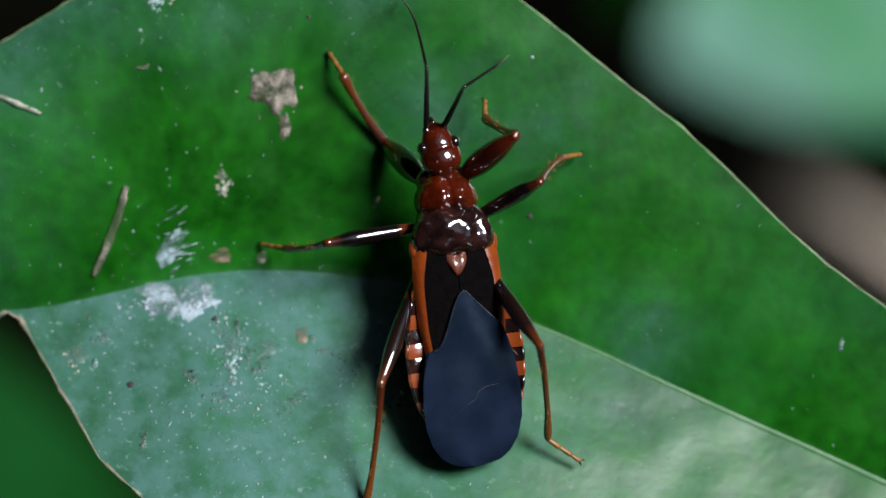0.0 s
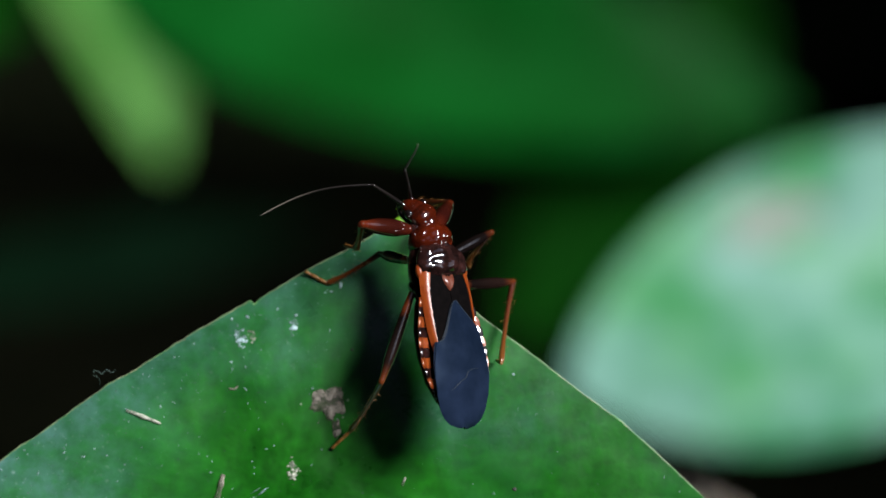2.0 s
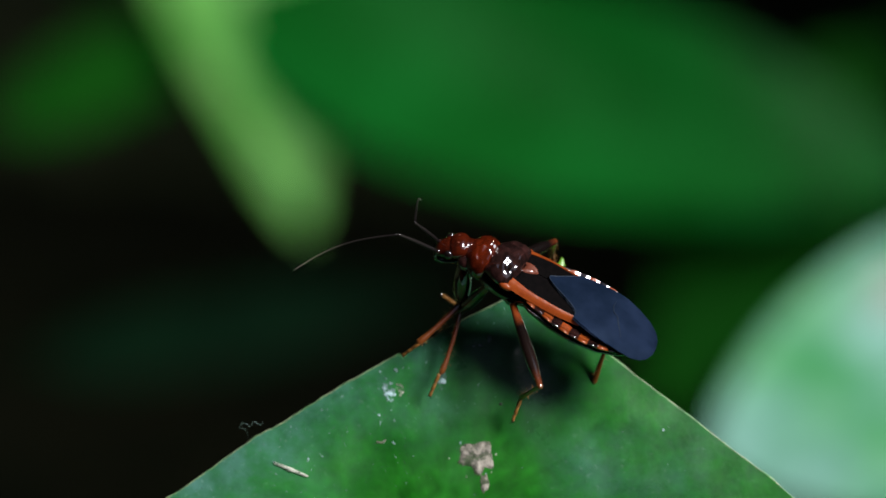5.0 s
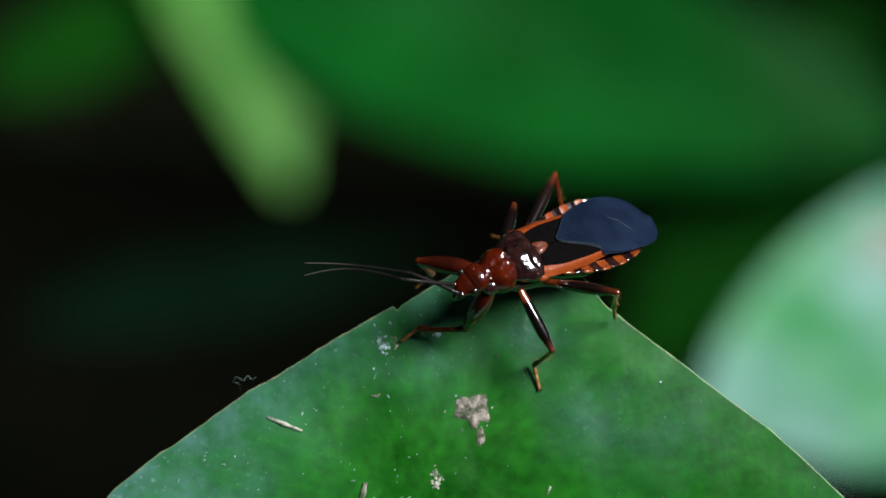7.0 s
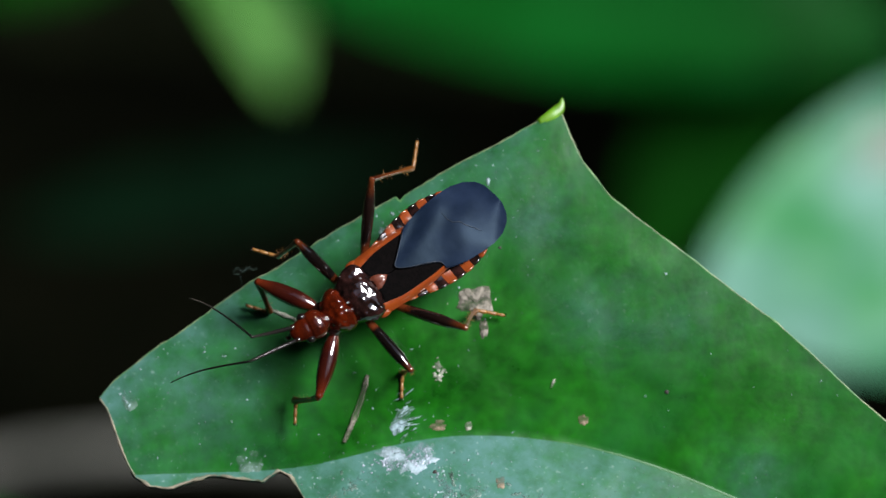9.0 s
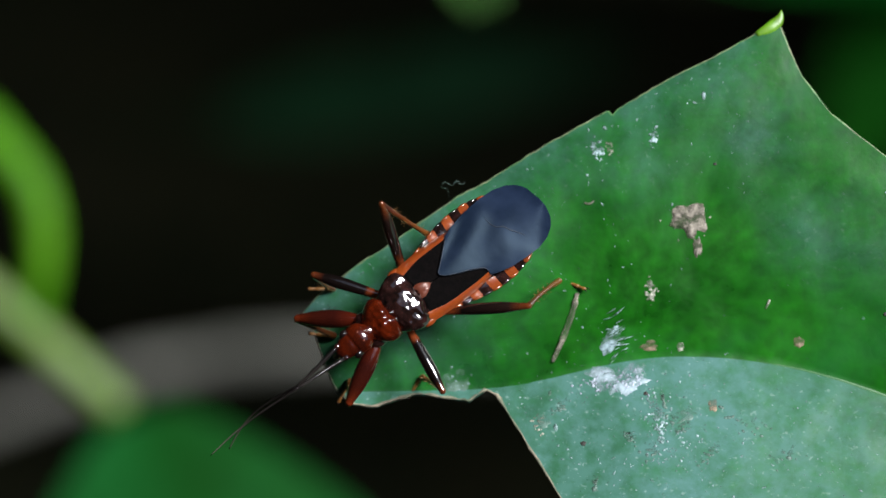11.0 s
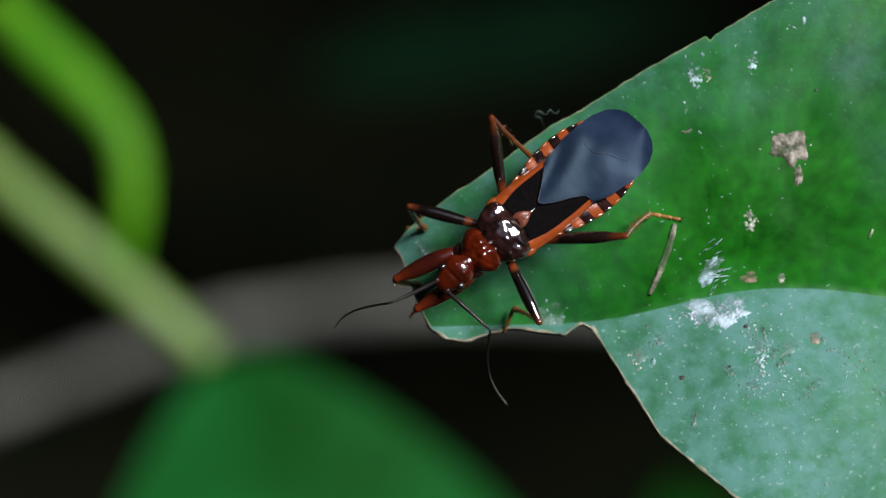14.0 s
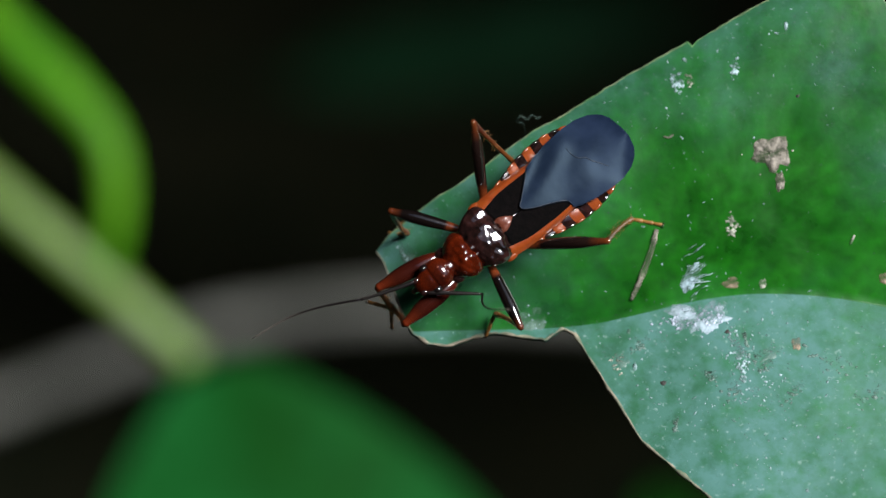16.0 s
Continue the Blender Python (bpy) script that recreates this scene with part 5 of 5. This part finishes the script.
    for s in (1, -1):
        for k, (a, b) in enumerate(zip(cuts, cuts[1:])):
            pts = []
            for c in range(5):
                x = -(a + (b - a) * c / 4)
                for r in range(6):
                    f = r / 5
                    y = edge(x) * (0.72 + 0.28 * f) * s
                    pts.append((x, y, 0.16 + 0.18 * f * f - 0.13 * max(0.0, -x - 5.2) - 0.02 * math.cos(math.pi * 2 * c / 4)))
            bm = sheet(pts, 5, 6, 0.14 * s)
            tube([Vector(pts[6 * c + 5]) + Vector((0, -0.03 * s, 0.0)) for c in range(5)], [0.05, 0.075, 0.08, 0.075, 0.05], n=8, bm=bm)
            part("side_plate", bm, plate_orange if k % 2 == 0 else shell_black, bug,
                 "orange side plate of the abdomen" if k % 2 == 0 else "black side plate of the abdomen")
    # leathery fore wings, orange along the edge
    for s in (1, -1):
        stripe, field = [], []
        for c in range(15):
            f = c / 14
            x = 1.25 - 4.6 * f
            outer = float(np.interp(f, (0, 0.15, 0.4, 0.7, 1.0), (1.50, 1.62, 1.66, 1.62, 1.42)))
            inner = outer - float(np.interp(f, (0, 0.12, 0.3, 0.7, 1.0), (0.46, 0.47, 0.32, 0.26, 0.16)))
            for r in range(5):
                q = r / 4
                stripe.append((x, s * (inner + (outer - inner) * q), 0.74 - 0.30 * q * q - 0.05 * f + 0.02))
            for r in range(6):
                q = r / 5
                field.append((min(x, 0.75), s * (0.02 + (inner + 0.03) * q), 0.82 - 0.12 * q * q - 0.06 * f))
        part("wing_edge", sheet(stripe, 15, 5, 0.08 * s), shell_orange, bug, "dull orange outer edge of the fore wing")
        part("wing_base", sheet(field, 15, 6, 0.08 * s), wing_black, bug, "velvety black base of the fore wing")
    # the membranes: the lower wing peeps out below the upper, which bends down past a fold
    def film(name, side, lift, grow, label):
        def spot(f, q, up=0.0):
            xc = -2.9 - 4.55 * f
            w = grow * float(np.interp(-xc, (2.9, 3.3, 4.0, 5.0, 5.8, 6.5, 7.0, 7.3, 7.45), (1.50, 1.66, 1.84, 1.92, 1.88, 1.66, 1.32, 0.92, 0.3)))
            reach = 2.2 - 1.5 * (-0.1 - q) / 0.9 if q < -0.1 else 1.1 + 1.1 * math.cos(math.pi * min(1.0, (q + 0.1) / 0.95))
            x = xc + (1 - f) ** 2.2 * reach
            y = q * w + 0.10 * side * f
            crease = 0.22 * math.log1p(math.exp((-x - 4.9 - 0.55 * q) / 0.22))
            z = 0.97 + lift - 0.12 * q * q - 0.035 * (-x - 2) - 0.24 * crease + 0.05 * math.sin(2.2 * q + 1.3 * f) * f
            return Vector((x, y, z + 0.02 * math.sin(14 * f + 5 * q) + up))
        wing = part(name, sheet([spot(c / 33, 2 * r / 32 - 1) for c in range(34) for r in range(33)], 34, 33, 0.04), wing_film, bug, label)
        line = smooth_line([spot(0, q, 0.03) for q in np.linspace(-0.95, 0.9, 12)], 3)
        part("rim", tube(line, [0.028] * len(line), n=7), film_fold, wing, "thin pale front rim of the membrane")
        if side > 0:
            line = smooth_line([spot(f, q, 0.046) for f, q in ((0.42, -0.62), (0.44, -0.40), (0.48, -0.18), (0.53, -0.08), (0.55, 0.10), (0.58, 0.30), (0.61, 0.5))], 4)
            part("fold", tube(line, [0.012 + 0.02 * math.sin(math.pi * i / (len(line) - 1)) for i in range(len(line))], n=8, flat=0.7), film_fold, wing, "pale fold line across the membrane")

    film("wing_membrane", -1, -0.09, 1.0, "smoky black lower wing membrane, sky's blue put into its colour")
    film("wing_membrane", 1, 0.0, 0.96, "smoky black wing membrane with a fold, sky's blue put into its colour")


def build_legs(bug):
    legs = {}
    for kind, fat, shell in (("fore", 0.47, femur_red), ("middle", 0.32, femur_dark), ("hind", 0.31, femur_long)):
        fl, tl, sl = LENGTHS[kind]
        if kind == "fore":
            prof = ((-0.10, 0.30), (0.03, 0.46), (0.14, 0.72), (0.32, 0.98), (0.5, 1.0), (0.7, 0.88), (0.86, 0.62), (0.96, 0.46), (1.0, 0.44), (1.03, 0.26))
        else:
            prof = ((-0.08, 0.40), (0.03, 0.56), (0.14, 0.66), (0.32, 0.86), (0.55, 1.0), (0.74, 0.98), (0.88, 0.70), (0.96, 0.56), (1.0, 0.54), (1.03, 0.32))
        for side, s in (("left", 1), ("right", -1)):
            femur = part("femur", loft([(x * fl, r * fat, r * fat, -r * fat) for x, r in prof], n=18, fine=3), shell, bug,
                         "glossy dark red thigh" if kind == "fore" else "glossy black thigh, orange at its root")
            hip = Vector(HIPS[kind])
            hip.y *= s
            part("hip", ball(hip + Vector((0, -0.1 * s, 0.1)), (0.5, 0.45, 0.5)), shell_black, bug)
            thin = 1.0 if kind == "fore" else 0.82
            tibia = part("tibia", loft([(x, r * thin, r * thin, -r * thin, 0.10 * math.sin(math.pi * x / tl)) for x, r in
                                        ((-0.09, 0.10), (0.02, 0.19), (0.14, 0.20), (0.3 * tl, 0.15), (0.7 * tl, 0.145), (0.88 * tl, 0.20), (0.97 * tl, 0.19), (tl + 0.05, 0.08))], n=14, fine=3),
                         tibia_amber, femur, "amber-brown shank")
            bm = bmesh.new()
            for x0, x1, r in ((-0.05, 0.34, 0.12), (0.32, 0.66, 0.11), (0.64, 0.92, 0.10)):
                tube([(x0 * sl, 0, 0), ((x0 + 0.04) * sl, 0, 0), ((x0 + x1) / 2 * sl, 0, -0.01), ((x1 - 0.05) * sl, 0, 0), (x1 * sl, 0, 0)], [r * 0.55, r * 0.8, r * 0.85, r, r * 0.6], n=9, bm=bm)
            tarsus = part("tarsus", bm, tarsus_amber, femur, "yellow-amber jointed foot")
            for c in (1, -1):
                part("claw", tube([(0.88 * sl, 0.02 * c, 0.0), (0.95 * sl, 0.09 * c, 0.03), (1.0 * sl, 0.13 * c, -0.07)], [0.045, 0.035, 0.01], n=6), shell_black, tarsus, "tiny dark claw")
            # fine stiff hairs on the shank
            bm = bmesh.new()
            rnd = random.Random(len(legs) + 40)
            for k in range(26):
                x, a = rnd.uniform(0.15, 0.97) * tl, rnd.uniform(0, 6.28)
                r = 0.13 * thin
                p = Vector((x, r * math.cos(a) + 0.10 * math.sin(math.pi * x / tl), r * math.sin(a)))
                tube([p, p + Vector((0.10, 0.22 * math.cos(a), 0.22 * math.sin(a)))], [0.012, 0.005], n=4, bm=bm)
            tagged(part("bristles", bm, tarsus_amber, tibia, "fine amber bristles"), kind="stuff")
            legs[kind, side] = (hip, femur, tibia, tarsus)
    return legs


def build_antennae(head):
    out = {}
    for side, s in (("left", 1), ("right", -1)):
        first = part("antenna_base", tube(smooth_line([(0, 0, 0), (1.0, 0, 0.05), (2.0, 0, 0.05), (2.9, 0, 0)], 4), [0.09, 0.11, 0.115, 0.115, 0.11, 0.105, 0.10, 0.10, 0.09, 0.08, 0.075, 0.075, 0.06], n=8), feeler, head, "black antenna base")
        n = 26
        line = [(6.2 * i / n, 0, -0.55 * math.sin(math.pi * i / n) * -1) for i in range(n + 1)]
        tip = part("antenna_tip", tube(line, [0.065 - 0.035 * i / n for i in range(n + 1)], n=7), feeler, head, "thin greyish outer antenna")
        out[side] = (first, tip)
    return out


bug = empty("assassin_bug", at(*BODY[0][1:4], BODY[0][6], BODY[0][5], BODY[0][4]), "black, dark red and orange assassin bug walking on the leaf", "insect")
cam.data.dof.focus_object = bug
bug_head = build_head(bug)
build_body(bug)
bug_legs = build_legs(bug)
bug_antennae = build_antennae(bug_head)


def aim(a, b, up=(0, 0, 1)):
    """A pose at a (millimetres) whose x points to b."""
    a, b = Vector(a), Vector(b)
    x = (b - a).normalized()
    y = Vector(up).cross(x)
    y = y.normalized() if y.length > 1e-4 else Vector((0, 1, 0))
    m = Matrix((x, y, x.cross(y))).transposed().to_4x4()
    m.translation = a * MM
    return m


def between(rows):
    """Adds rows so that no way turns more than 35 degrees from one row to the next. A row is a time and its unit ways."""
    out = [rows[0]]
    for (t0, w0), (t1, w1) in zip(rows, rows[1:]):
        n = max(1, math.ceil(max(a.angle(b) for a, b in zip(w0, w1)) / radians(35)))
        for k in range(1, n):
            f = k / n
            out.append((t0 + (t1 - t0) * f, [a.slerp(b, f, a.orthogonal()) for a, b in zip(w0, w1)]))
        out.append((t1, w1))
    return out


def swing(turned, way):
    """The least turn that brings the x axis of turned (3 x 3) onto way."""
    return turned.col[0].rotation_difference(way).to_matrix() @ turned


def put(turned, place):
    m = turned.to_4x4()
    m.translation = Vector(place) * MM
    return m


def motions():
    walk(bug, [(t, at(x, y, z, roll, pitch, yaw)) for t, x, y, z, yaw, pitch, roll in BODY])
    heads = {t: aim(NECK, NECK + Vector(d)) for t, *d in HEAD}
    walk(bug_head, list(heads.items()))
    rows = {("fore", "left"): FORE_LEFT, ("fore", "right"): FORE_RIGHT, ("middle", "left"): MID_LEFT, ("middle", "right"): MID_RIGHT,
            ("hind", "left"): HIND_LEFT, ("hind", "right"): HIND_RIGHT}
    for key, (hip, femur, tibia, tarsus) in bug_legs.items():
        fl, tl, sl = LENGTHS[key[0]]
        ways = []
        for t, *p in rows[key]:
            thigh = (Vector(p[:3]) - hip).normalized()
            knee = hip + thigh * fl
            shank = (Vector(p[3:6]) - knee).normalized()
            ways.append((t, [thigh, shank, (Vector(p[6:]) - knee - shank * tl).normalized()]))
        turns = [aim((0, 0, 0), w).to_3x3() for w in ways[0][1]]
        turns = [turns[0], turns[0].inverted() @ turns[1], turns[0].inverted() @ turns[2]]
        a, b, c = [], [], []
        for t, (thigh, shank, foot) in between(ways):
            turns[0] = swing(turns[0], thigh)
            back = turns[0].inverted()
            turns[1], turns[2] = swing(turns[1], back @ shank), swing(turns[2], back @ foot)
            a.append((t, put(turns[0], hip)))
            b.append((t, put(turns[1], (fl, 0, 0))))
            c.append((t, put(turns[2], Vector((fl, 0, 0)) + turns[1].col[0] * tl)))
        walk(femur, a)
        walk(tibia, b)
        walk(tarsus, c)
    for side, rws, s in (("left", ANTENNA_LEFT, 1), ("right", ANTENNA_RIGHT, -1)):
        base = Vector((1.8, 0.35 * s, 0.15))
        ways = []
        for t, *p in rws:
            back = heads[t].inverted()
            elbow, end = back @ (Vector(p[:3]) * MM) / MM, back @ (Vector(p[3:]) * MM) / MM
            first = (elbow - base).normalized()
            ways.append((t, [first, (end - base - first * 2.9).normalized()]))
        turns = [aim((0, 0, 0), w).to_3x3() for w in ways[0][1]]
        a, b = [], []
        for t, (first, last) in between(ways):
            turns = [swing(turns[0], first), swing(turns[1], last)]
            a.append((t, put(turns[0], base)))
            b.append((t, put(turns[1], base + first * 2.9)))
        walk(bug_antennae[side][0], a)
        walk(bug_antennae[side][1], b)


motions()
